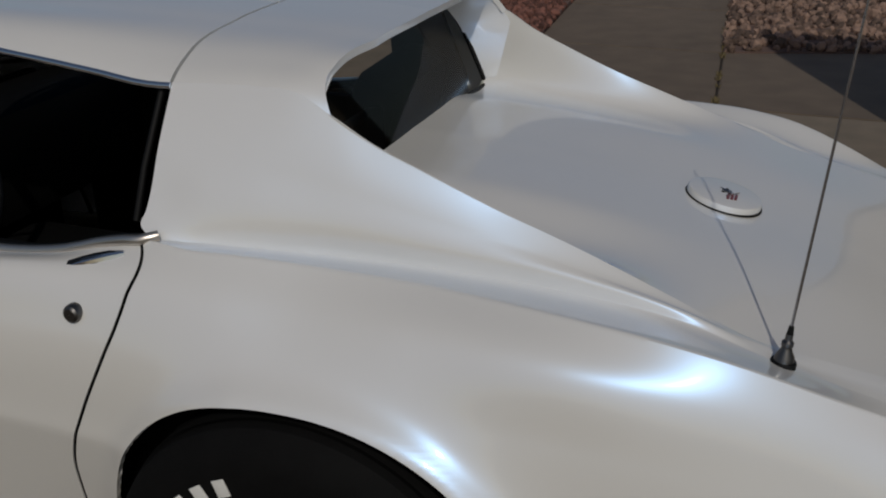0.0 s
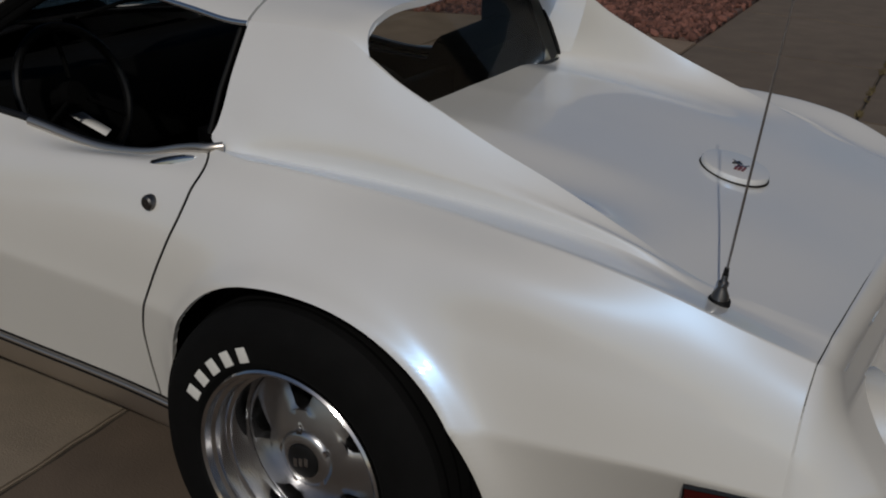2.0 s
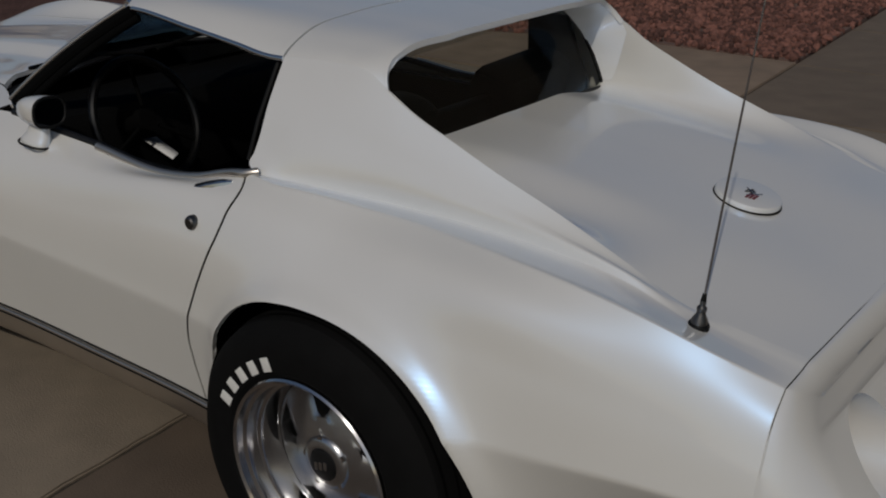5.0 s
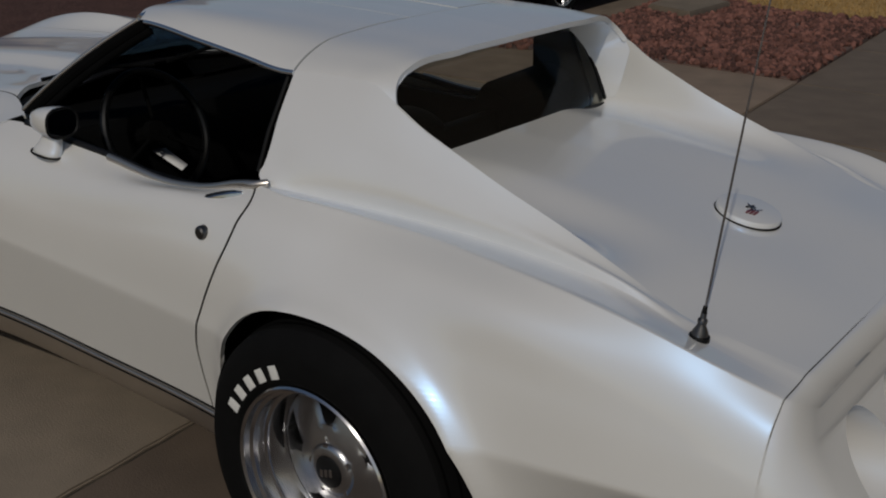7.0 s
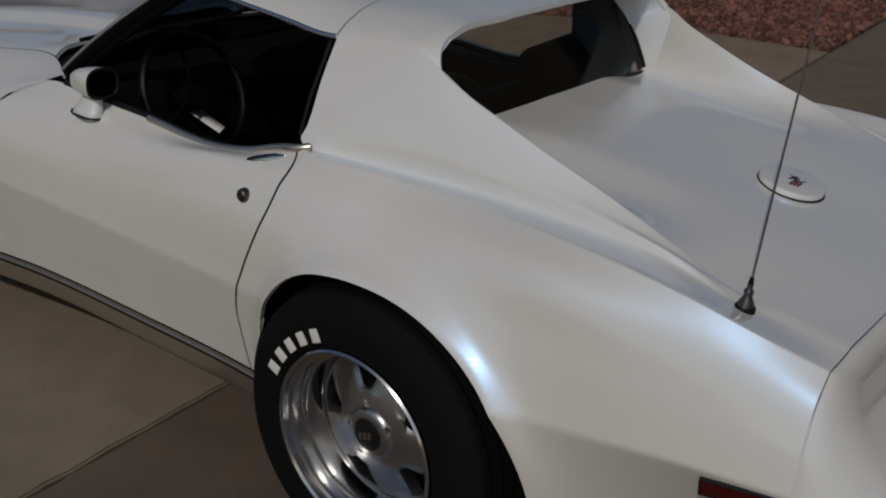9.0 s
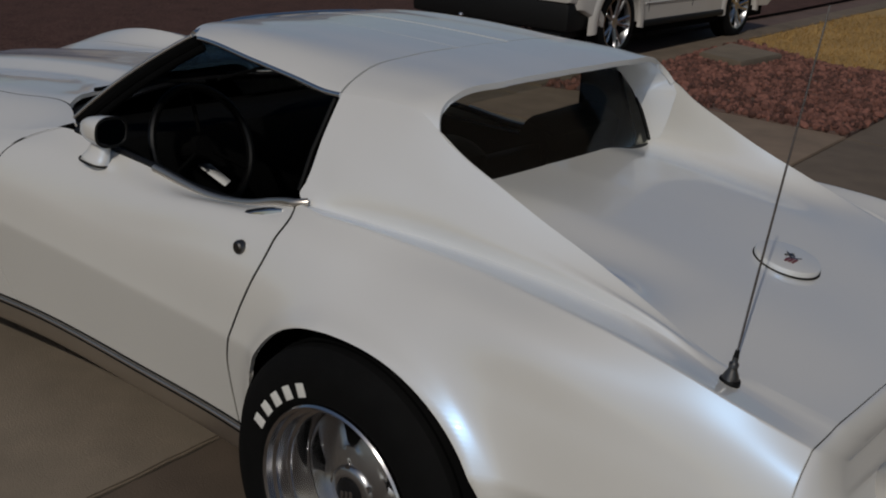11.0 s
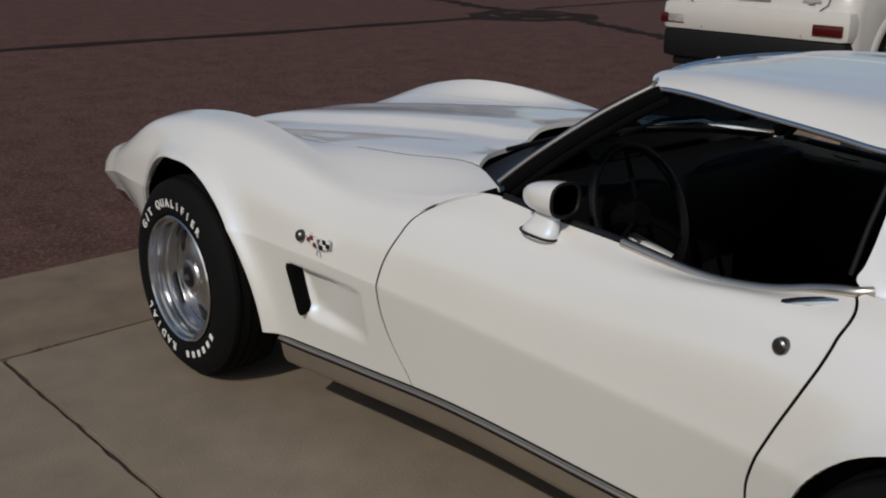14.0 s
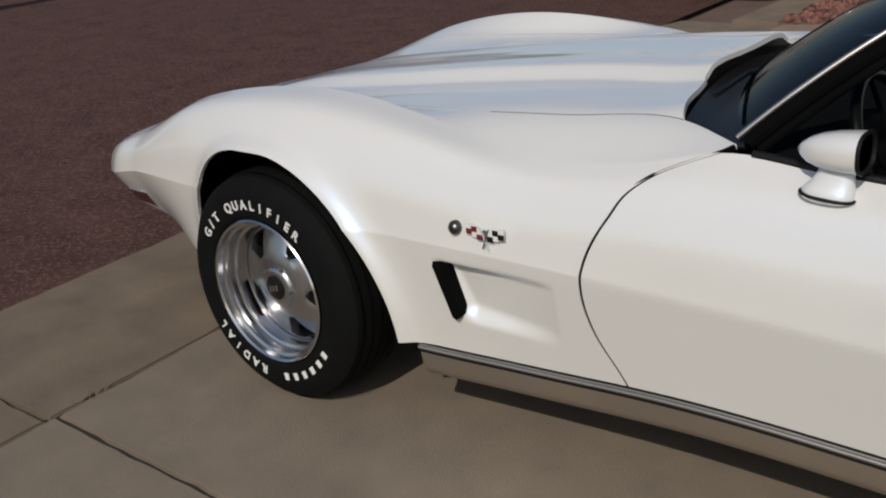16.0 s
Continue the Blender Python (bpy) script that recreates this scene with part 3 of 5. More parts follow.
def core_part(name, bm, mat, at, turn, label="", sharp=30):
    """A part of the car, placed by its own pose, that carries pieces of its own."""
    ob = part(name, bm, mat, car, label, sharp)
    ob.matrix_local = Matrix.Translation(at) @ turn
    return ob


def part_empty(name, at, turn):
    """A wheel stands under the car as a part with pieces of its own."""
    me = bpy.data.meshes.new(name)
    bm = bmesh.new()
    tube(bm, [(0, .02, 0), (0, .10, 0)], .05, 16)
    bm.to_mesh(me)
    bm.free()
    me.materials.append(DARK)
    ob = new(name, me)
    ob.parent = car
    ob.matrix_local = Matrix.Translation(at) @ turn
    return ob


def arc_text(tyre, text, r, a0, a1, size, plain=False):
    """Raised white letters round the sidewall, from angle a0 to a1 seen from outside."""
    for i, ch in enumerate(text):
        if ch == " ":
            continue
        a = a0 + (a1 - a0) * i / max(1, len(text) - 1)
        bm = bmesh.new()
        if plain:
            box(bm, -size * .27, size * .27, -.0015, .0015, -size * .36, size * .36, .0012)
        else:
            c = bpy.data.curves.new("letter", "FONT")
            c.body, c.size, c.extrude, c.align_x, c.align_y, c.offset = ch, size * 1.35, .0015, "CENTER", "CENTER", .0007
            tmp = bpy.data.objects.new("letter", c)
            scene.collection.objects.link(tmp)
            me = bpy.data.meshes.new_from_object(tmp.evaluated_get(bpy.context.evaluated_depsgraph_get()))
            bpy.data.objects.remove(tmp)
            bm.from_mesh(me)
            bm.transform(pose(0, 0, 0, 90))
        flip = pose(0, 0, 0, 0, math.degrees(math.pi / 2 - a), 0)
        d = -.1163 + .05 * max(0, .258 - r)
        bm.transform(Matrix.Translation((r * math.cos(a), d, r * math.sin(a))) @ flip)
        part("letter_block" if plain else "letter", bm, LETTER, tyre)


for side in (-1, 1):
    out = Matrix.Identity(4) if side < 0 else pose(0, 0, 0, 0, 0, 180)
    wr, tr = make_wheel("wheel", (1.258, side * .685, .331), out @ pose(0, 0, 0, 0, 0, 0), 1.15, True)
    wf, tf = make_wheel("wheel", (-1.256, side * .68, .331), out @ pose(0, 0, 0, 0, 0, 0), 1.75, False)
    if side < 0:
        arc_text(tr, "#####", .240, radians(154), radians(112), .042, True)
        arc_text(tr, "#######", .25, radians(-14), radians(-68), .036, True)
        arc_text(tf, "G/T QUALIFIER", .250, radians(146), radians(51), .027)
        arc_text(tf, "RADIAL", .250, radians(-101), radians(-145), .027)
        arc_text(tf, "######", .250, radians(-33), radians(-80), .030, True)


# ---- ground ----
def slab(name, pts, z0, z1, mat, parent=None, label="", bevel=.006):
    """A flat piece with a bevelled rim; pts run counter-clockwise."""
    bm = bmesh.new()
    top = [bm.verts.new((x, y, z1)) for x, y in pts]
    f = bm.faces.new(top)
    r = bmesh.ops.extrude_face_region(bm, geom=[f])
    vs = [g for g in r["geom"] if isinstance(g, bmesh.types.BMVert)]
    bmesh.ops.translate(bm, verts=vs, vec=(0, 0, z0 - z1))
    bmesh.ops.recalc_face_normals(bm, faces=bm.faces)
    if bevel:
        es = [e for e in bm.edges if all(abs(v.co.z - z1) < 1e-5 for v in e.verts)]
        bmesh.ops.bevel(bm, geom=es, offset=bevel, segments=2, affect="EDGES")
    return part(name, bm, mat, parent, label, 25)


def st(x, y):
    """Street-square coordinates (turned a little against the car) to the world."""
    return (x - .075 * (y + .4), y)


WORN = random.Random(11)


def worn(pts, step=.06):
    """An outline with slightly crumbled edges."""
    out = []
    for (x0, y0), (x1, y1) in zip(pts, pts[1:] + pts[:1]):
        n = max(2, int(math.hypot(x1 - x0, y1 - y0) / step))
        for k in range(n):
            d = 0 if k == 0 else WORN.gauss(0, .0016) + (WORN.uniform(0, .006) if WORN.random() < .12 else 0)
            ux, uy = (x1 - x0) / (n * step), (y1 - y0) / (n * step)
            out.append((x0 + (x1 - x0) * k / n - uy * d, y0 + (y1 - y0) * k / n + ux * d))
    return out


ground = link_mesh("ground", [(-900, -900, -.06), (900, -900, -.06), (900, 900, -.06), (-900, 900, -.06)], [(0, 1, 2, 3)], EARTH)
tagged(ground, "reddish brown desert earth reaching the horizon", "ground", kind="structure")
drive = thing("driveway", "tan concrete driveway of jointed slabs", "driveway", kind="structure")
G = .007
xs = [-1.81, .42, 3.4, 6.4, 9.4]
ys = [-7.2, -4.2, -1.213, 1.8, 3.7]
slab("bedding", [st(-1.84, -8), st(12, -8), st(12, 5.1), st(-1.84, 5.1)], -.05, -.012, JOINT, drive, "", 0)
for i in range(4):
    for j in range(4):
        slab("slab", worn([st(xs[i] + G, ys[j] + G), st(xs[i + 1] - G, ys[j] + G), st(xs[i + 1] - G, ys[j + 1] - G), st(xs[i] + G, ys[j + 1] - G)]), -.04, 0, CONCRETE if i == 0 or j == 3 else CONCRETE_B, drive)
apron = thing("gutter_apron", "weathered concrete gutter apron between driveway and road", "gutter", kind="structure")
for y0, y1 in ((-10.4, -7.2), (-7.2, -4.2), (-4.2, -1.24), (-1.24, 1.8), (1.8, 4.4)):
    slab("slab", worn([st(-2.66, y0 + G), st(-1.81 - G, y0 + G), st(-1.81 - G, y1 - G), st(-2.66, y1 - G)]), -.05, -.004, GUTTER, apron)
border = thing("driveway_border", "warm tan concrete strip edging the driveway", "kerb", kind="structure")
for x0, x1 in ((-1.81, -1.02), (-1.02, .51)):
    slab("slab", [st(x0 + G, 3.7 + G), st(x1 - G, 3.7 + G), st(x1 - G, 5.1), st(x0 + G, 5.1)], -.04, .004, BORDER, border)
walkway = thing("sidewalk", "grey-brown concrete sidewalk beside the gravel beds", "sidewalk", kind="structure")
for x0, x1 in ((.51, 1.735), (1.735, 3.4), (3.4, 6.4)):
    slab("slab", [st(x0 + G, 3.7 + G), st(x1 - G, 3.7 + G), st(x1 - G, 5.05 + .3 * max(0, x1 - 1.735)), st(x0 + G, 5.05 + .3 * max(0, x0 - 1.735))], -.04, .0, SIDEWALK, walkway)
for k in range(7):
    y0 = 5.05 + k * 1.5
    slab("slab", [st(.51, y0 + G), st(1.735, y0 + G), st(1.735, y0 + 1.5 - G), st(.51, y0 + 1.5 - G)], -.04, .0, SIDEWALK, walkway)

bm = bmesh.new()
n = 60
near = [(-2.64 + .018 * math.sin(k * 2.3) + .012 * math.sin(k * 5.1) + .02 * (k % 3 == 0)) for k in range(n)]
a = [bm.verts.new((*st(near[k], -60 + 2.2 * k), -.012)) for k in range(n)]
b = [bm.verts.new((*st(-20.2, -60 + 2.2 * k), -.012)) for k in range(n)]
for k in range(n - 1):
    bm.faces.new((b[k], a[k], a[k + 1], b[k + 1]))
road = part("road", bm, ASPHALT, None)
tagged(road, "reddish brown worn asphalt street", "road", kind="structure")
far = slab("far_gutter", [(-30, -60), (-17.5, -60), (-19.6, -6), (-21.1, 4), (-23.2, 12), (-26, 24), (-28, 70), (-31, 70)], -.05, 0.0, FAR)
tagged(far, "pale concrete gutter on the far side of the street", "gutter", kind="structure")


# ---- car: glass, cabin, trim and fittings ----
def strip(name, pts, width, height, mat, parent, label=""):
    """A thin moulding that follows points, width across and height proud."""
    bm = bmesh.new()
    tube(bm, pts, width / 2, 8)
    return part(name, bm, mat, parent, label, 60)


def squared(v):
    """Pushes a circle's sine or cosine towards a rounded square."""
    return math.copysign(abs(v) ** .75, v)


def line_on(loft, table_x, s, out=0.0, n=40, side=-1):
    x = np.linspace(*table_x, n)
    h, z = loft.at(x, np.full(n, s))
    return [(float(a), side * (float(b) + out), float(c)) for a, b, c in zip(x, h, z)]


def sheet(name, A, B, n, m, bulge, mat, parent, label="", thick=.005):
    """A curved pane between two edge curves A(t) and B(t)."""
    X, Y, Z = (np.empty((n, m)) for _ in range(3))
    for i in range(n):
        for j in range(m):
            t, v = i / (n - 1), j / (m - 1)
            p = Vector(A(t)).lerp(Vector(B(t)), v) + Vector(bulge) * (4 * v * (1 - v))
            X[i, j], Y[i, j], Z[i, j] = p
    return skin(name, X, Y, Z, mat, parent, label, thick)


def shield_base(t):
    y = -.60 + 1.20 * t
    k = 1 - (y / .60) ** 2
    return (.014 - .165 * k, y, .862 + .066 * k)


def shield_top(t):
    y = -.435 + .87 * t
    k = 1 - (abs(y) / .435) ** 2.2
    return (.318 - .10 * k, y, 1.122 + .026 * k)


shield = sheet("windshield", shield_base, shield_top, 40, 14, (-.012, 0, .012), SHIELD, car, "raked curved windshield")
shield.visible_shadow = False
# black cowl well between bonnet and windshield
well = sheet("cowl_panel", lambda t: (-.155 - .10 * (1 - abs(2 * t - 1) ** 1.5), -.53 + 1.06 * t, .852 + .045 * (1 - abs(2 * t - 1) ** 2)), lambda t: (shield_base(t)[0] + .01, shield_base(t)[1], shield_base(t)[2] - .012), 40, 8, (0, 0, -.012), TRIM, car, "black cowl well at the windscreen base")
for k, y0 in enumerate((-.34, .12)):
    bm = bmesh.new()
    tube(bm, [(-.13, y0 + .30, .912), (-.135, y0 + .1, .93), (-.11, y0 - .12, .92)], .006, 6)
    part("wiper", bm, BLACK, car)

header = [shield_top(t / 20) for t in range(21)]
strip("header_trim", [(x - .004, y, z + .012) for x, y, z in header], .016, .01, CHROME, car, "bright windscreen header moulding")
for side in (-1, 1):
    a, b = Vector((.016, side * .602, .866)), Vector((.322, side * .440, 1.122))
    bow = Vector((-.006, side * .010, .008))
    pts = [a.lerp(b, k / 10) + bow * (4 * k / 10 * (1 - k / 10)) for k in range(11)]
    strip("pillar_trim", [p + Vector((-.010, 0, .006)) for p in pts], .012, .01, SILVER, car, "satin metal windscreen pillar moulding")
    bm = bmesh.new()
    tube(bm, [p + Vector((.012, -side * .008, -.004)) for p in pts], .017, 10)
    part("windscreen_pillar", bm, DARK, car)
    bm = bmesh.new()
    tube(bm, [p + Vector((.036, -side * .006, -.016)) for p in pts], .010, 10)
    part("door_seal", bm, DARK, car)
    # side glass
    belt_x = np.linspace(.05, .945, 30)
    h4, z4 = REAR.at(belt_x, np.full(30, 4.0))
    top_x = np.linspace(.345, .945, 30)
    hr, zr = ROOF.at(top_x, np.ones(30))
    low = [(float(x), side * (float(h) - .018), float(z) - .01) for x, h, z in zip(belt_x, h4, z4)]
    high = [(float(x), side * (float(h) - .012), float(z) - .006) for x, h, z in zip(top_x, hr, zr)]
    strip("belt_moulding", [(x, y + side * .012, z + .010) for x, y, z in low], .021, .01, TRIM, car, "black rubber belt moulding")
    strip("belt_trim", [(x, y + side * .024, z + .012) for x, y, z in low[12:]] + [(.966, side * .628, .866)], .019, .01, SILVER, car, "satin metal belt trim")
    strip("roof_moulding", [(float(x), side * (float(h) + .002), float(z) - .006) for x, h, z in zip(top_x, hr, zr)], .013, .01, CHROME, car, "bright roof edge moulding")
    # rear edge of the opening, dark
    strip("window_seal", [(.906, side * .598, .875), (.912, side * .570, .96), (.922, side * .510, 1.085)], .012, .01, BLACK, car)
    # lower body: bright sill cover with two dark lines
    xs_ = np.linspace(-.775, .885, 40)
    hb, zb = REAR.at(np.clip(xs_, -2, 2), np.zeros(40))
    hf, zf = FRONT.at(xs_, np.zeros(40))
    hb, zb = np.where(xs_ < 0, hf, hb), np.where(xs_ < 0, zf, zb)
    prof = [(-.004, -.003), (.0, -.012), (-.003, -.022), (-.005, -.03), (-.016, -.075), (-.028, -.096), (-.065, -.106)]
    X = np.repeat(xs_[:, None], len(prof), 1)
    Y = np.stack([hb + p[0] for p in prof], 1)
    Z = np.stack([zb + p[1] for p in prof], 1)
    if side < 0:
        skin("sill_cover", X[:, ::-1], -Y[:, ::-1], Z[:, ::-1], SILVER, car, "satin metal sill cover", .006, 60)
    else:
        skin("sill_cover", X[::-1, ::-1], Y[::-1, ::-1], Z[::-1, ::-1], SILVER, car, "satin metal sill cover", .006, 60)
    for dz, dh, r in ((-.003, .000, .0032), (-.026, -.002, .004)):
        strip("sill_line", [(float(x), side * (float(h) + dh), float(z) + dz) for x, h, z in zip(xs_, hb, zb)], r * 1.6, .01, BLACK, car)
    strip("sill_bead", [(float(x), side * (float(h) + .001), float(z) - .015) for x, h, z in zip(xs_, hb, zb)], .010, .01, SILVER, car)

    # inner wheel housings, closed out to the body skin
    for cx, r, cz0, loft in ((-1.215, .468, .30, FRONT), (1.262, .425, .27, REAR)):
        bm = bmesh.new()
        ring = []
        for k in range(33):
            a = -.15 + (math.pi + .3) * k / 32
            px, pz = cx + r * math.cos(a), cz0 + r * math.sin(a)
            hh_, zz_ = loft.at(np.full(120, px), np.linspace(0, 3, 120))
            w_ = float(np.interp(max(pz, .3), np.maximum.accumulate(zz_), hh_)) - .022
            ring.append([bm.verts.new((px, side * w, pz)) for w in (w_, .40)])
        for p, q in zip(ring, ring[1:]):
            bm.faces.new((p[0], p[1], q[1], q[0]))
        bm.faces.new([p[1] for p in ring])
        part("wheel_housing", bm, DARK, car)

# underside and engine bay floor
bm = bmesh.new()
box(bm, -1.85, 2.05, -.44, .44, .17, .30, .03)
part("underbody", bm, DARK, car)
bm = bmesh.new()
box(bm, -.80, .86, -.46, .46, .25, .31, .02)
part("floor_pan", bm, DARK, car)

# rear window, set under the roof hoop between the buttress walls
half = [(.0, 1.14), (.13, 1.139), (.26, 1.134), (.35, 1.122), (.412, 1.104), (.452, 1.075), (.476, 1.03), (.486, .975), (.489, .92), (.488, .893), (.478, .886), (.36, .893), (.2, .9), (.0, .904)]
put = [Vector((1.176 - .42 * (z - .9), sx * y, z)) for sx in (1, -1) for y, z in (half if sx > 0 else half[::-1][1:-1])]
bm = bmesh.new()
bm.faces.new([bm.verts.new(p) for p in put])
g = part("rear_window", bm, PANE, car, "upright clear rear window")
g.visible_shadow = False
bm = bmesh.new()
tube(bm, put + put[:1], .0055, 6, False)
part("rear_window_seal", bm, BLACK, car)
# body-coloured scoop from the window's upper edge out to the roof hoop and buttress crests
ss = np.linspace(5, 1, 60)
edge_x = 1.19 + .025 * np.clip((ss - 1) / 2, 0, 1) + .035 * np.clip(1 - (ss - 1) / .9, 0, 1) ** 2
edge_h, edge_z = ROOF.at(edge_x, ss)
for side in (-1, 1):
    rows = []
    for y, z in half[:4] + [(.405, 1.102), (.438, 1.07), (.458, 1.045)]:
        p = Vector((1.176 - .42 * (z - .9), side * y, z))
        h = y * (1 + .11 * min(1, y / .45))
        q = Vector((float(np.interp(h, edge_h, edge_x)), side * h, float(np.interp(h, edge_h, edge_z)) - .010))
        rows.append([p.lerp(q, v) + Vector((0, 0, -.008 * math.sin(math.pi * v))) for v in np.linspace(0, 1, 7)])
    for y, z in ((.468, 1.03), (.478, 1.0), (.486, .975), (.488, .945), (.489, .92), (.488, .9)):
        p = Vector((1.176 - .42 * (z - .9), side * y, z))
        x = p.x + .03 + .085 * (z - .9) / .13
        wh, wz = DECK.at(np.full(60, x), np.linspace(1, 0, 60))
        q = Vector((x, side * (float(np.interp(z + .004, wz, wh)) - .0015), z + .004))
        rows.append([p.lerp(q, v) for v in np.linspace(0, 1, 7)])
    bm = bmesh.new()
    net = [[bm.verts.new(c) for c in r] for r in rows]
    for a, b in zip(net, net[1:]):
        for k in range(6):
            bm.faces.new((a[k], a[k + 1], b[k + 1], b[k]))
    part("rear_window_surround", bm, PAINT, car, "", 60)

# cabin
bm = bmesh.new()
box(bm, -.15, 1.10, -.60, .60, .24, .27)
part("cabin_floor", bm, CABIN, car)
for side in (-1, 1):
    bm = bmesh.new()
    box(bm, -.09, 1.03, min(side * .57, side * .60), max(side * .57, side * .60), .22, .80, .01)
    part("door_lining", bm, CABIN, car)
    bm = bmesh.new()
    box(bm, .40, .92, min(side * .13, side * .54), max(side * .13, side * .54), .30, .46, .05)
    part("seat_cushion", bm, CABIN, car)
    bm = bmesh.new()
    box(bm, .0, .13, min(side * .13, side * .53), max(side * .13, side * .53), .0, .62, .05)
    bm.transform(Matrix.Translation((.80, 0, .40)) @ pose(0, 0, 0, 0, 17, 0))
    part("seat_backrest", bm, CABIN, car)
bm = bmesh.new()
box(bm, -.12, .14, -.585, .585, .56, .84, .05)
part("dashboard", bm, CABIN, car)
bm = bmesh.new()
box(bm, -.20, -.165, -.52, .52, .20, .82, .01)
part("firewall", bm, CABIN, car)
bm = bmesh.new()
box(bm, .10, 1.05, -.11, .11, .28, .56, .04)
part("console", bm, CABIN, car)
bm = bmesh.new()
box(bm, 1.02, 1.055, -.53, .53, .27, .905, .01)
part("rear_bulkhead", bm, CABIN, car)
for side in (-1, 1):
    bm = bmesh.new()
    ends = [[bm.verts.new((x, side * y, z)) for x, z in ((.955, .55), (1.14, .55), (1.14, .91), (1.075, 1.07), (.955, 1.075))] for y in (.462, .478)]
    for f in ends:
        bm.faces.new(f)
    for k in range(5):
        bm.faces.new((ends[0][k], ends[0][k - 1], ends[1][k - 1], ends[1][k]))
    part("quarter_lining", bm, TRIM, car)
bm = bmesh.new()
lathe(bm, [(.168 + .012 * math.cos(a), .012 * math.sin(a)) for a in [k * math.pi / 5 for k in range(10)]], 48, "z", True)
tilt = Matrix.Translation((.228, -.332, .81)) @ pose(0, 0, 0, 0, 68, 0)
bm.transform(tilt)
wheel = part("steering_wheel", bm, WHEELTRIM, car, "thin black steering wheel rim")
bm = bmesh.new()
lathe(bm, [(.001, .01), (.030, .008), (.034, -.02)], 24, "z")
for k in range(3):
    a = k * 2 * math.pi / 3 + math.pi
    tube(bm, [(.04 * math.cos(a), .04 * math.sin(a), 0), (.166 * math.cos(a), .166 * math.sin(a), 0)], .006, 6)
tube(bm, [(0, 0, -.01), (0, 0, -.2)], .025, 10)
bm.transform(tilt)
part("steering_spokes", bm, DARK, car)

# door lock, handle, fuel lid, fender badge, marker lights
for side in (-1, 1):
    bm = bmesh.new()
    lathe(bm, [(.001, -.008), (.010, -.008), (.014, -.005), (.016, 0), (.016, .01)], 24)
    bm.transform(Matrix.Translation((.867, side * .737, .757)) @ (Matrix.Identity(4) if side < 0 else pose(0, 0, 0, 0, 0, 180)))
    lock = part("door_lock", bm, LOCK, car, "round dull metal lock")
    bm = bmesh.new()
    p0, p1 = Vector((.812, side * .692, .808)), Vector((.925, side * .664, .842))
    rad = [.003, .008, .010, .010, .009, .005]
    tube(bm, [p0.lerp(p1, k / 5) for k in range(6)], rad, 10)
    part("door_handle", bm, CHROME, car, "slim chrome press handle")
    bm = bmesh.new()
    tube(bm, [p0.lerp(p1, k / 5) + Vector((-.002, -side * .003, -.002)) for k in range(6)], [.006, .012, .0135, .0135, .012, .006], 8)
    part("handle_recess", bm, TRIM, car)
    bm = bmesh.new()
    lathe(bm, [(.001, -.010), (.008, -.010), (.014, -.006), (.017, 0), (.017, .01)], 24)
    bm.transform(Matrix.Translation((-.600, side * .764, .622)) @ (Matrix.Identity(4) if side < 0 else pose(0, 0, 0, 0, 0, 180)))
    part("fender_lock", bm, LOCK, car, "round dull metal lock")
    # crossed-flag badge as plain shapes
    bm = bmesh.new()
    box(bm, -.005, .005, -.002, .004, -.008, .010, .001)
    badge = core_part("badge", bm, CHROME, (-.511, side * .761, .619), Matrix.Scale(1.25, 4) if side < 0 else pose(0, 0, 0, 0, 0, 180) @ Matrix.Scale(1.25, 4), "crossed-flag fender badge")
    for sx, mat_ in ((-1, CRIMSON), (1, TRIM)):
        bm = bmesh.new()
        for i in range(3):
            for j in range(2):
                if (i + j) % 2:
                    continue
                x0 = sx * (.006 + .012 * i) if sx > 0 else -.006 - .012 * (i + 1)
                box(bm, x0, x0 + .012, -.004, -.001, -.010 + .010 * j + .004 * i, .000 + .010 * j + .004 * i)
        part("flag", bm, mat_, badge)
        bm = bmesh.new()
        for i in range(3):
            x0 = sx * (.006 + .012 * i) if sx > 0 else -.006 - .012 * (i + 1)
            box(bm, x0, x0 + .012, -.0025, .001, -.011 + .004 * i, .011 + .004 * i)
        part("flag_field", bm, LETTER, badge)
        bm = bmesh.new()
        tube(bm, [(-sx * .006, -.003, -.026), (sx * .010, -.003, .014)], .0016, 6)
        part("flag_staff", bm, CHROME, badge)
    # rear side marker
    bm = bmesh.new()
    box(bm, -.060, .060, -.004, .01, -.018, .018, .004)
    turn = pose(0, 0, 0, 0, 0, 14) @ pose(0, 0, 0, 22, 0, 0) if side < 0 else pose(0, 0, 0, 0, 0, 166) @ pose(0, 0, 0, 22, 0, 0)
    hm, zm = REAR.at(np.full(40, 2.024), np.linspace(0, 1, 40))
    at = Matrix.Translation((2.024, side * (.008 + float(np.interp(.503, zm, hm))), .503)) @ turn
    bm.transform(at)
    m = part("marker_light", bm, RED, car, "dark red side marker lamp")
    bm = bmesh.new()
    for x0, x1, z0, z1 in ((-.0618, .0618, .018, .0198), (-.0618, .0618, -.0198, -.018), (-.0618, -.060, -.018, .018), (.060, .0618, -.018, .018)):
        box(bm, x0, x1, -.0043, .004, z0, z1)
    bm.transform(at)
    part("marker_frame", bm, TRIM, car)
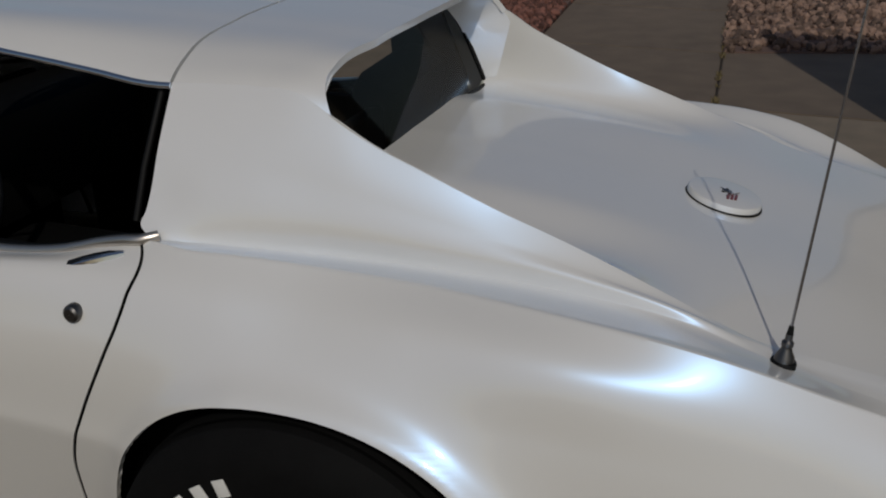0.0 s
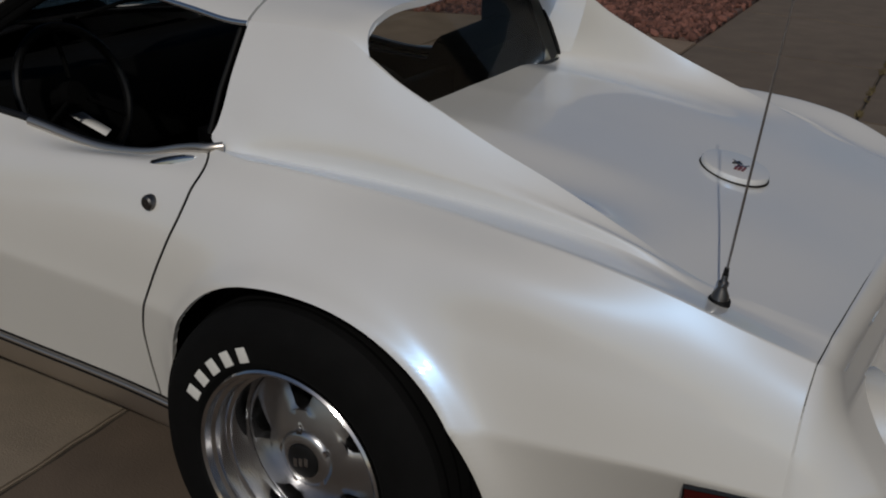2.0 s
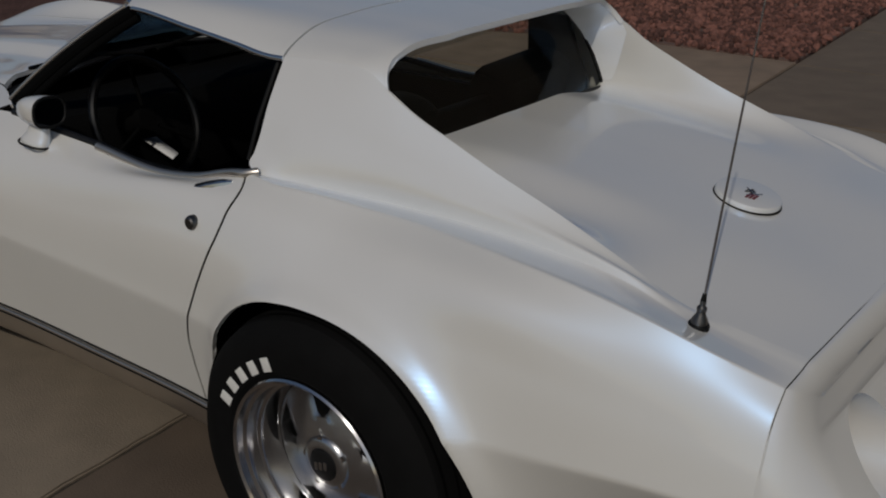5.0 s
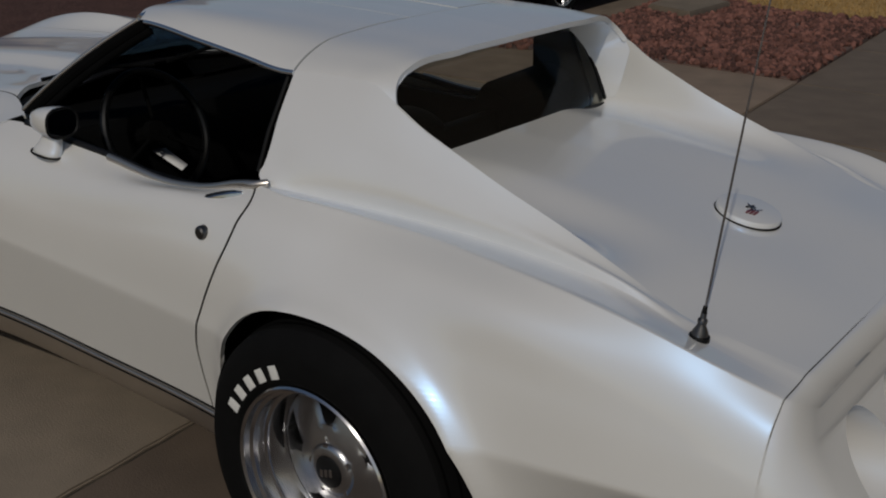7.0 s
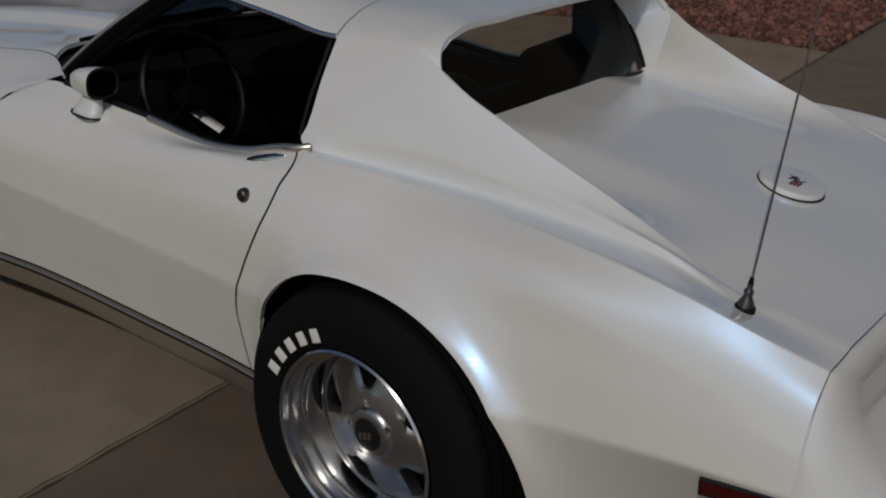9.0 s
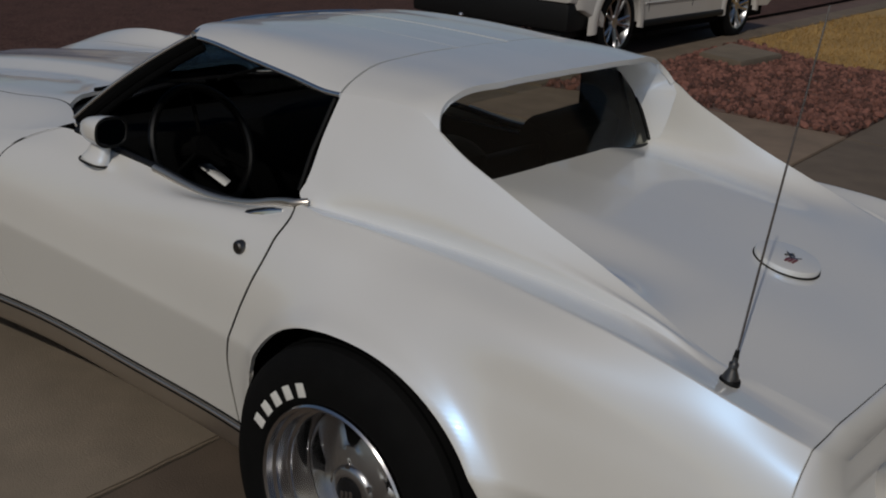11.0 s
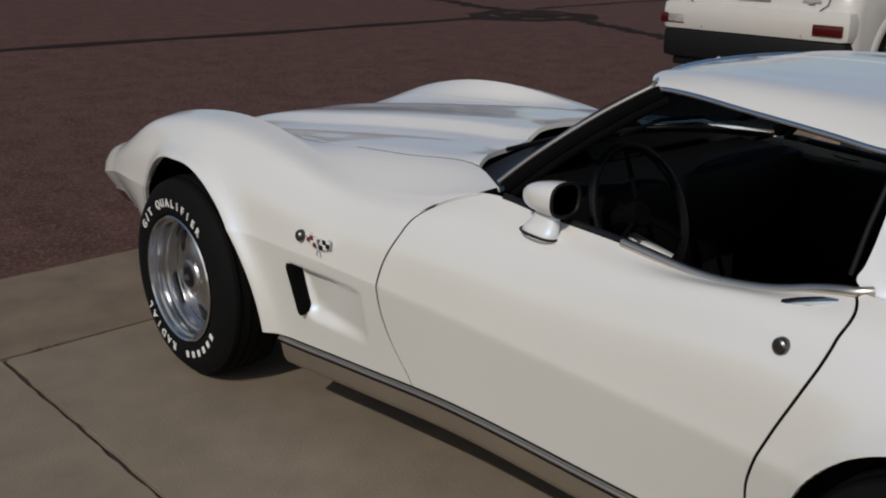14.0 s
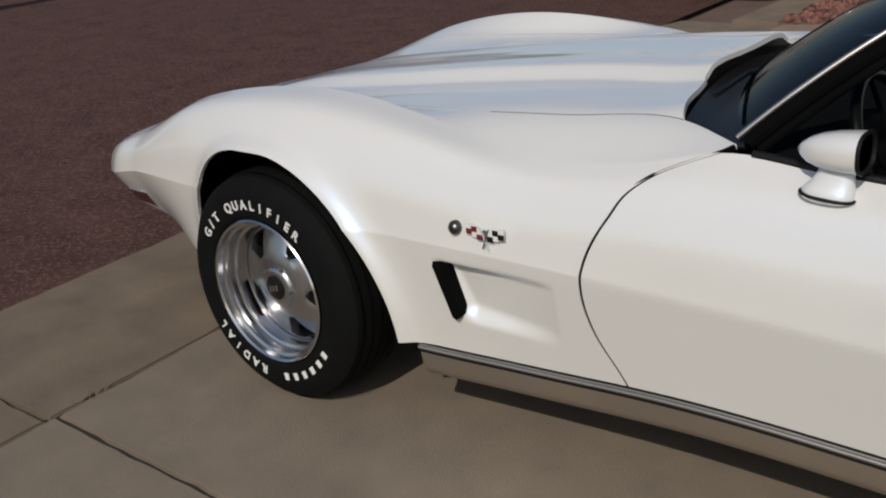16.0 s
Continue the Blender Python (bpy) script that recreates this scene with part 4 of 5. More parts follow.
    for nm, mat_, x0, x1, s0, s1, lift in (("front_marker", AMBER, -2.14, -2.02, .16, .46, .005), ("front_marker_frame", CHROME, -2.145, -2.015, .13, .49, .003)):
        X, S = np.meshgrid(np.linspace(x0, x1, 10), np.linspace(s0, s1, 5), indexing="ij")
        H, Z = FRONT.at(X, S)
        Y = side * (H + lift)
        skin(nm, X if side < 0 else X[::-1], Y if side < 0 else Y[::-1], (Z if side < 0 else Z[::-1]) - lift * .6, mat_, car, "amber side marker lamp" if mat_ is AMBER else "", .004)
    # side vent slot
    bm = bmesh.new()
    corner = [(-.676, .524), (-.652, .526), (-.643, .517), (-.611, .412), (-.610, .394), (-.623, .379), (-.635, .384), (-.680, .510)]
    front_, rear_ = [], []
    for x, z in corner:
        h = float(FRONT.at(x, 0.9)[0])
        front_.append(bm.verts.new((x, side * (.757 - .05 * (.53 - z) - (.010 if x > -.64 else 0)), z)))
        rear_.append(bm.verts.new((x, side * .69, z)))
    bm.faces.new(front_)
    for k in range(len(corner)):
        q = (k + 1) % len(corner)
        bm.faces.new((front_[k], front_[q], rear_[q], rear_[k]))
    part("vent_slot", bm, DARK, car, "black side vent opening")

    # bullet mirror on a flared foot
    bm = bmesh.new()
    secs = [(.157, .006, .005), (.165, .017, .014), (.18, .029, .024), (.20, .038, .031), (.23, .045, .036), (.26, .048, .038), (.278, .048, .038)]
    rings = []
    for x, a, b in secs:
        rings.append([bm.verts.new((x, side * .668 + a * squared(math.cos(2 * math.pi * k / 28)), .884 + .006 * (x - .150) / .12 + b * squared(math.sin(2 * math.pi * k / 28)))) for k in range(28)])
    for p, q in zip(rings, rings[1:]):
        for k in range(28):
            bm.faces.new((p[k], p[(k + 1) % 28], q[(k + 1) % 28], q[k]))
    bm.faces.new(rings[0])
    mirror = part("door_mirror", bm, PAINT, car, "white bullet-shaped door mirror", 40)
    bm = bmesh.new()
    rim_ = [bm.verts.new((.2785, side * .668 + .045 * squared(math.cos(2 * math.pi * k / 28)), .890 + .035 * squared(math.sin(2 * math.pi * k / 28)))) for k in range(28)]
    bm.faces.new(rim_)
    part("mirror_glass", bm, CHROME, mirror)
    bm = bmesh.new()
    tube(bm, [(.279, side * .668 + .0465 * squared(math.cos(2 * math.pi * k / 28)), .890 + .0365 * squared(math.sin(2 * math.pi * k / 28))) for k in range(29)], .004, 6, False)
    part("mirror_rim", bm, BLACK, mirror)
    bm = bmesh.new()
    foot = []
    for z, x0, x1, y0, y1 in ((.866, .200, .262, .648, .686), (.854, .198, .262, .650, .684), (.842, .192, .264, .650, .686), (.829, .186, .266, .650, .690), (.818, .176, .267, .650, .696), (.810, .170, .267, .650, .701), (.806, .170, .267, .648, .701)):
        cx_, cy_, rx_, ry_ = (x0 + x1) / 2, (y0 + y1) / 2, (x1 - x0) / 2, (y1 - y0) / 2
        foot.append([bm.verts.new((cx_ + rx_ * math.copysign(abs(math.cos(t)) ** .7, math.cos(t)), side * (cy_ + ry_ * math.sin(t)), z - .10 * (cx_ + rx_ * math.cos(t) - .208) * (1 if z < .84 else 0))) for t in [k * math.pi / 10 for k in range(20)]])
    for p, q in zip(foot, foot[1:]):
        for k in range(20):
            bm.faces.new((p[k], p[(k + 1) % 20], q[(k + 1) % 20], q[k]))
    bm.faces.new(foot[-1])
    part("mirror_foot", bm, PAINT, mirror, "", 45)
    bm = bmesh.new()
    base_ = [v for v in [(.2185 + .050 * math.copysign(abs(math.cos(t)) ** .7, math.cos(t)), side * (.677 + .030 * math.sin(t)), .804 - .10 * .050 * math.cos(t)) for t in [k * math.pi / 16 for k in range(33)]]]
    tube(bm, base_, .003, 6, False)
    part("mirror_gasket", bm, BLACK, mirror)

# dark joint between bonnet and fenders
for side in (-1, 1):
    pts = line_on(FRONT, (-.66, -.155), 5.0, -.003, 50, side)
    bm = bmesh.new()
    tube(bm, [(x, y, z - .0012) for x, y, z in pts], .0022, 6)
    part("bonnet_gap", bm, BLACK, car)

slope = math.degrees(math.atan(.24))
bm = bmesh.new()
lathe(bm, [(.001, .0065), (.062, .006), (.069, .0045), (.0705, .001), (.0705, -.006)], 56, "z")
lid = core_part("fuel_lid", bm, PAINT, (1.797, 0, .848), pose(0, 0, 0, 0, slope - 1, 0), "round white fuel filler lid")
bm = bmesh.new()
lathe(bm, [(.060, -.0055), (.0722, -.006), (.0735, -.009)], 56, "z")
part("lid_gap", bm, BLACK, lid)
bm = bmesh.new()
for i in range(4):
    for j in range(3):
        if (i + j) % 2 == 0:
            box(bm, .004 - .006 * j, .010 - .006 * j, .006 + .006 * i - .012, .012 + .006 * i - .012, .0066, .0080)
part("checkered_flag", bm, TRIM, lid)
bm = bmesh.new()
for j in range(3):
    box(bm, .004 + .007 * j, .009 + .007 * j, -.034 + .003 * j, -.008 + .003 * j, .0066, .0080)
part("striped_flag", bm, CRIMSON, lid)
bm = bmesh.new()
tube(bm, [(-.012, .014, .0075), (.022, -.004, .0075)], .0014, 6)
tube(bm, [(.002, -.022, .0075), (.024, .012, .0075)], .0014, 6)
part("flag_staffs", bm, CHROME, lid)

# whip aerial
bm = bmesh.new()
lathe(bm, [(.001, .004), (.021, .004), (.0225, .001), (.0225, -.008)], 32, "z")
mast = core_part("aerial", bm, BLACK, (1.939, -.552, .776), pose(0, 0, 0, -1.6, 4.75, 0) @ Matrix.Diagonal((.82, .82, .9, 1)), "whip aerial on a black gasket")
bm = bmesh.new()
lathe(bm, [(.018, .004), (.0165, .012), (.0105, .022), (.009, .028), (.0105, .030), (.0105, .036), (.0065, .040), (.0065, .050), (.001, .051)], 24, "z")
part("ferrule", bm, LOCK, mast, "dull metal stepped aerial ferrule")
bm = bmesh.new()
tube(bm, [(0, 0, .05), (0, 0, .064)], [.006, .0045], 10)
part("collar", bm, BLACK, mast)
bm = bmesh.new()
tube(bm, [(0, 0, .06), (.001, .0, .38), (.003, .001, .70)], [.0028, .0024, .0017], 8)
part("whip", bm, CAST, mast, "thin dark metal whip aerial")

# tail: soft white bumper cover with round lamp wells
s_ = np.concatenate([np.linspace(0, 5, 40), np.linspace(5.2, 8, 10)])
def tail_ring(x):
    hh, zz = REAR.at(np.full(len(s_), min(x, 2.11)), s_)
    dk_h, dk_z = DECK.at(np.full(20, min(x, 2.11)), np.linspace(.1, 3, 20))
    h_, z_ = np.concatenate([hh, dk_h]), np.concatenate([zz, dk_z])
    return np.concatenate([-h_, h_[-2::-1]]), np.concatenate([z_, z_[-2::-1]])


y0_, z0_ = tail_ring(2.11)
rows = []
cz = .56
for back, shrink in ((-.05, .014), (.0, 0), (.022, .004), (.048, .013), (.075, .028), (.1, .048), (.12, .072), (.132, .092), (.138, .11)):
    ky, kz = y0_ / .65, .4 * np.clip((z0_ - cz) / .12, -1, 1)
    lean = np.where(z0_ > .5, (z0_ - .5) * .5 * max(back, 0) / .138, 0)
    rows.append((np.full_like(y0_, 2.111 + back) - lean + .02 * (1 - (y0_ / .65) ** 2) * back / .138, y0_ - ky * shrink, z0_ - kz * shrink))
bm = bmesh.new()
grid_ = [[bm.verts.new((a, b, c)) for a, b, c in zip(*r)] for r in rows]
for p, q in zip(grid_, grid_[1:]):
    for k in range(len(p) - 1):
        bm.faces.new((p[k], p[k + 1], q[k + 1], q[k]))
last = grid_[-1]
nn = len(last)
for k in range(nn // 2):
    a, b, c, d = last[k], last[k + 1], last[nn - 2 - k], last[nn - 1 - k]
    if len({a, b, c, d}) == 4:
        bm.faces.new((a, b, c, d))
    elif len({a, b, c, d}) == 3:
        bm.faces.new((a, b, d))
for p, q in zip(grid_, grid_[1:]):
    bm.faces.new((p[0], q[0], q[-1], p[-1]))
bmesh.ops.contextual_create(bm, geom=[e for e in bm.edges if e.is_boundary])
seam_bm = bmesh.new()
rad = np.hypot(y0_, z0_ - cz) + 1e-6
tube(seam_bm, [(2.109, float(a - .0019 * (a / r)), float(b - .0019 * ((b - cz) / r))) for a, b, r in zip(y0_, z0_, rad)], .0014, 6, False)
part("tail_seam", seam_bm, DARK, car)
cover = part("bumper_cover", bm, PAINT, car, "soft white rear bumper cover with round lamp wells", 35)
lamps = []
for y in (-.36, -.14, .14, .36):
    ax = pose(0, 0, 0, 0, 90 - 6, 0)
    place = Matrix.Translation((2.210, y, .555)) @ ax
    bm = bmesh.new()
    bmesh.ops.create_cone(bm, cap_ends=True, segments=48, radius1=.086, radius2=.106, depth=.25, matrix=place @ Matrix.Translation((0, 0, .0)))
    me = bpy.data.meshes.new("cutter")
    bm.to_mesh(me)
    bm.free()
    cut = bpy.data.objects.new("cutter", me)
    scene.collection.objects.link(cut)
    mod = cover.modifiers.new("well", "BOOLEAN")
    mod.operation, mod.object, mod.solver = "DIFFERENCE", cut, "EXACT"
    lamps.append((place, cut))
bpy.context.view_layer.update()
me = bpy.data.meshes.new_from_object(cover.evaluated_get(bpy.context.evaluated_depsgraph_get()))
cover.modifiers.clear()
cover.data = me
me.set_sharp_from_angle(angle=radians(32))
for place, cut in lamps:
    bpy.data.objects.remove(cut)
    bm = bmesh.new()
    lathe(bm, [(.001, -.074), (.045, -.078), (.072, -.085), (.087, -.098)], 40, "z")
    bm.transform(place)
    part("tail_lamp", bm, RED, car, "round red tail lamp deep in its well")

PAPER_AT = [(.147, -.29, .735), (.153, -.245, .735), (.318, -.305, .728), (.329, -.335, .72)]
tagged(link_mesh("paper_sheet", PAPER_AT + [(x, y, z - .002) for x, y, z in PAPER_AT], [(0, 3, 2, 1), (4, 5, 6, 7), (0, 1, 5, 4), (1, 2, 6, 5), (2, 3, 7, 6), (3, 0, 4, 7)], PAPER, None), "white folded paper lying by the steering column", "paper")


# the body lines are drawn in a frame turned about the hubs: set every part upright, both sides alike
TILT = math.tan(radians(2.8))


def settled(x, y, z):
    h = abs(y)
    return x, y * (1 - TILT * (z - .331) / .6), z - TILT * (.751 - math.sqrt(h * h + .04) + .03)


for ob in car.children_recursive:
    if ob.name.split(".")[0] == "wheel" or (ob.parent and ob.parent.name.split(".")[0] in ("wheel", "tyre", "hub_cap")):
        continue
    if ob.parent == car and ob.matrix_local != Matrix.Identity(4):
        turn = ob.matrix_local.copy()
        turn.translation = settled(*ob.matrix_local.translation)
        ob.matrix_local = turn
    elif ob.parent == car or ob.parent.matrix_local == Matrix.Identity(4):
        for v in ob.data.vertices:
            v.co = settled(*v.co)
for v in bpy.data.objects["paper_sheet"].data.vertices:
    v.co = settled(*v.co)


# ---- street furniture and beds ----
def seal_line(p, q, width, wob):
    """A wavering tar seal between two points of the road."""
    p, q = Vector((*p, 0)), Vector((*q, 0))
    d = (q - p).normalized()
    nrm = Vector((-d.y, d.x, 0))
    bm = bmesh.new()
    rows = []
    n = 60
    for k in range(n + 1):
        c = p.lerp(q, k / n) + nrm * (wob * (math.sin(k * .55) + .6 * math.sin(k * 1.37)))
        w = width * (1 + .3 * math.sin(k * 1.9))
        rows.append((bm.verts.new(c + nrm * w / 2 + Vector((0, 0, -.008))), bm.verts.new(c - nrm * w / 2 + Vector((0, 0, -.008)))))
    for a, b in zip(rows, rows[1:]):
        bm.faces.new((a[0], a[1], b[1], b[0]))
    return part("tar_seal", bm, TAR, road)


seal_line((-10.47, -30.0), (-10.47, 9.1), .30, .04)
seal_line((-20.4, 12.5), (-11.4, 10.3), .32, .05)
seal_line((-9.4, 10.0), (-4.6, 8.2), .26, .04)
seal_line((-11.2, 10.9), (-12.6, 38.0), .16, .05)
bm = bmesh.new()
lathe(bm, [(.001, -.004), (.42, -.004), (.45, -.006)], 40, "z")
bm.transform(Matrix.Translation((-10.35, 9.95, 0)))
cover_ = part("manhole_cover", bm, TAR, None)
tagged(cover_, "dark cast iron manhole cover in the asphalt", "manhole")
bm = bmesh.new()
ring = []
for k in range(48):
    a = 2 * math.pi * k / 48
    r = 1.02 + .08 * math.sin(3 * a) + .05 * math.sin(7 * a)
    ring.append([bm.verts.new((-10.35 + rr * math.cos(a), 9.95 + rr * math.sin(a), -.0075)) for rr in (r, .40)])
for k in range(48):
    p, q = ring[k], ring[(k + 1) % 48]
    bm.faces.new((p[0], q[0], q[1], p[1]))
part("tar_ring", bm, TAR, road)
bm = bmesh.new()
for k in range(5):
    a0 = k * 1.31
    for j in range(6):
        a, b = a0 + j * .1, a0 + (j + 1) * .1
        bm.faces.new([bm.verts.new((-10.35 + r * math.cos(t), 9.95 + r * math.sin(t), -.0062)) for r, t in ((.5 + .08 * (k % 2), a), (.5 + .08 * (k % 2), b), (.66, b), (.66, a))])
part("asphalt_patch", bm, ASPHALT, road)

yard = thing("far_verge", "bare reddish earth beyond the far gutter", "ground", kind="structure")
slab("verge", [(-90, -80), (-30, -80), (-31, 90), (-90, 90)], -.05, .03, EARTH, yard, "", 0)
bm = bmesh.new()
box(bm, -30.6, -30.3, 15.0, 21.0, 0, .16, .02)
tagged(part("timber_edging", bm, CRIMSON, None), "low dark red edging board across the street", "edging")

rng = random.Random(4)
ICO = bmesh.new()
bmesh.ops.create_icosphere(ICO, subdivisions=1, radius=1)
ICO_V = [v.co.copy() for v in ICO.verts]
ICO_F = [[v.index for v in f.verts] for f in ICO.faces]
ICO.free()


def inside(p, poly):
    hit = False
    for (x0, y0), (x1, y1) in zip(poly, poly[1:] + poly[:1]):
        if (y0 > p[1]) != (y1 > p[1]) and p[0] < (x1 - x0) * (p[1] - y0) / (y1 - y0) + x0:
            hit = not hit
    return hit


def stones(name, poly, count, size, z, mat, label):
    """Many loose stones in one mesh, spilled over an outline."""
    xs_, ys_ = [p[0] for p in poly], [p[1] for p in poly]
    V, F = [], []
    while len(F) < count * len(ICO_F):
        p = (rng.uniform(min(xs_), max(xs_)), rng.uniform(min(ys_), max(ys_)))
        if not inside(p, poly):
            continue
        s = size * rng.uniform(.55, 1.5)
        m = Matrix.LocRotScale((p[0], p[1], z + s * rng.uniform(.0, .55)), Euler((rng.uniform(0, 6), rng.uniform(0, 6), rng.uniform(0, 6))), (s * rng.uniform(.8, 1.3), s * rng.uniform(.6, 1.1), s * rng.uniform(.5, .9)))
        o = len(V)
        V += [m @ (v * rng.uniform(.8, 1.2)) for v in ICO_V]
        F += [[i + o for i in f] for f in ICO_F]
    return tagged(link_mesh(name, V, F, mat, None, "", None, True), label, "gravel", kind="stuff")


bed_a = [(-2.2, 4.75), (-1.3, 5.1), (.085, 5.11), (-.06, 6.93), (-.15, 8.1), (-1.17, 7.97), (-1.72, 8.31), (-2.46, 8.75), (-2.29, 7.34), (-2.22, 6.58)]
slab("gravel_soil", bed_a, -.05, .012, EARTH, drive, "", 0)
stones("red_gravel", bed_a, 5200, .026, .012, LAVA, "dark red crushed lava gravel filling the bed")
bed_b = [(1.33, 5.05), (5.2, 6.25), (5.2, 9.5), (1.0, 9.5)]
slab("rock_soil", bed_b, -.05, .008, EARTH, drive, "", 0)
stones("river_rock", bed_b, 5600, .030, .012, ROCK, "mixed tan and brown river rock filling the bed")
lawn = [(-2.46, 8.75), (-1.72, 8.31), (-1.17, 7.97), (-.15, 8.1), (-.8, 17.0), (-3.1, 17.0)]
slab("lawn_soil", lawn, -.05, .008, GRASS, drive, "", 0)
V, F = [], []
while len(F) < 9000:
    p = (rng.uniform(-3.0, -.1), rng.uniform(7.9, 13.0))
    if inside(p, lawn):
        a, h, w = rng.uniform(0, 6.3), rng.uniform(.02, .055), .006
        dx, dy, lx, ly = math.cos(a) * w, math.sin(a) * w, rng.uniform(-.03, .03), rng.uniform(-.03, .03)
        o = len(V)
        V += [(p[0] - dx, p[1] - dy, .005), (p[0] + dx, p[1] + dy, .005), (p[0] + lx, p[1] + ly, h)]
        F.append((o, o + 1, o + 2))
tagged(link_mesh("dry_grass", V, F, GRASS, None, "", None, True), "yellow brown dormant grass blades", "grass", kind="stuff")
lidbox = slab("utility_lid", [(-2.12, 7.15), (-1.60, 6.95), (-1.60, 7.82), (-2.24, 8.02)], .0, .085, CONCRETE, None, "", .012)
tagged(lidbox, "low tan concrete utility vault lid in the gravel", "utility lid")
kerb = slab("kerb", [(-2.55, 4.75), (-2.2, 4.75), (-2.22, 6.58), (-2.29, 7.34), (-2.46, 8.75), (-3.1, 17), (-3.4, 17), (-2.75, 8.75), (-2.58, 6.58)], -.03, .02, GUTTER)
tagged(kerb, "rolled concrete kerb along the gravel", "kerb", kind="structure")
flat = slab("gutter_corner", [st(-2.66, 4.4), st(-1.81, 4.4), (-1.9, 4.87), (-2.2, 4.75), (-2.56, 4.75), (-2.95, 4.75)], -.05, -.002, GUTTER, apron)

# unseen wall, added only to throw a shadow across the driveway and sidewalk
bm = bmesh.new()
box(bm, 2.72, 8.0, 2.65, 2.85, 0, 2.6, .015)
wall_ = part("garden_wall", bm, STUCCO, None)
tagged(wall_, "unseen plain tan stucco wall added to cast a shadow on the driveway", "wall", kind="structure")
V, F = [], []
for k in range(900):
    line = rng.random() < .6
    px, py = st(1.735, rng.uniform(3.75, 6.4)) if line else st(-1.81, rng.uniform(-1.2, 1.75))
    px, py = px + rng.gauss(0, .008), py + rng.gauss(0, .008)
    clump = math.sin(py * 9) + math.sin(py * 23 + 1)
    if clump < .3:
        continue
    a, h = rng.uniform(0, 6.3), rng.uniform(.008, .03)
    o = len(V)
    V += [(px - .004, py, .0), (px + .004, py, .0), (px + .02 * math.cos(a), py + .02 * math.sin(a), h)]
    F.append((o, o + 1, o + 2))
tagged(link_mesh("joint_weeds", V, F, WEED, None, "", None, True), "small dry weeds growing in the concrete joints", "weeds", kind="stuff")


# ---- the parked sport utility vehicle ----
suv = thing("suv", "cream white sport utility vehicle parked at the kerb", "car", pose(-3.45, 5.60, -.01, 0, 0, 2.2))
W = .90
# side outline (length from the tail, height), with wheel openings
def suv_outline():
    pts = [(.03, .50), (.0, .62), (.02, .80), (.06, .98), (.10, 1.02), (3.55, 1.02), (4.30, .92), (4.52, .74), (4.55, .45), (4.30, .32)]
    for c in (3.42, .78):
        pts += [(c + .40 * math.cos(a), .33 + .40 * math.sin(a)) for a in [k * math.pi / 14 for k in range(0, 15)]]
        pts += [(c - .42, .32)]
    return pts[:-1] + [(.30, .40)]


bm = bmesh.new()
out = suv_outline()
secs = []
for x, inset in ((-W, .13), (-W + .025, .075), (-W + .08, .03), (-W + .2, 0), (W - .2, 0), (W - .08, .03), (W - .025, .075), (W, .13)):
    cy, cz_ = 2.27, .62
    secs.append([bm.verts.new((x, y + (inset if y < cy else -inset) * (1 if min(y, 4.55 - y) < .4 else 0), z - (min(inset, .03) if z > .8 else 0))) for y, z in out])
for a, b in zip(secs, secs[1:]):
    for k in range(len(out)):
        q = (k + 1) % len(out)
        bm.faces.new((a[k], a[q], b[q], b[k]))
bm.faces.new(secs[0])
bm.faces.new(secs[-1][::-1])
part("body", bm, SUVPAINT, suv, "", 28)
bm = bmesh.new()
cab = [(.10, 1.02), (.16, 1.25), (.36, 1.62), (.8, 1.70), (2.2, 1.70), (2.9, 1.50), (3.5, 1.03)]
L = [bm.verts.new((-.88 + (z - 1.02) * .28, y, z)) for y, z in cab]
R = [bm.verts.new((.88 - (z - 1.02) * .28, y, z)) for y, z in cab]
for k in range(len(cab) - 1):
    bm.faces.new((L[k], L[k + 1], R[k + 1], R[k]))
bm.faces.new(L)
bm.faces.new(R[::-1])
part("cabin", bm, SUVPAINT, suv, "", 30)
bm = bmesh.new()
for sx in (-1, 1):
    for y0, y1 in ((.55, 1.25), (1.32, 2.2), (2.27, 2.95)):
        vs = [bm.verts.new((sx * (.886 - (z - 1.02) * .28), y, z)) for y, z in ((y0, 1.08), (y1, 1.08), (min(y1, 2.75), 1.48), (y0 + .06, 1.48))]
        bm.faces.new(vs if sx > 0 else vs[::-1])
part("side_windows", bm, TRIM, suv, "dark side windows")
bm = bmesh.new()
bm.faces.new([bm.verts.new(v) for v in ((-.70, .12, 1.10), (.70, .12, 1.10), (.62, .29, 1.50), (-.62, .29, 1.50))])
part("rear_screen", bm, TRIM, suv, "dark rear window")
bm = bmesh.new()
box(bm, -.885, .885, -.03, .30, .545, .80, .07)
part("bumper", bm, SUVPAINT, suv, "white rear bumper", 40)
bm = bmesh.new()
box(bm, -.865, .865, -.03, .34, .31, .56, .05)
part("bumper_lower", bm, CLAD, suv, "black plastic lower bumper", 40)
bm = bmesh.new()
box(bm, -.78, .78, .02, .36, .24, .31, .02)
part("bumper_valance", bm, CLAD, suv)
bm = bmesh.new()
box(bm, -.58, .58, .006, .012, .775, .783)
part("tailgate_gap", bm, BLACK, suv)
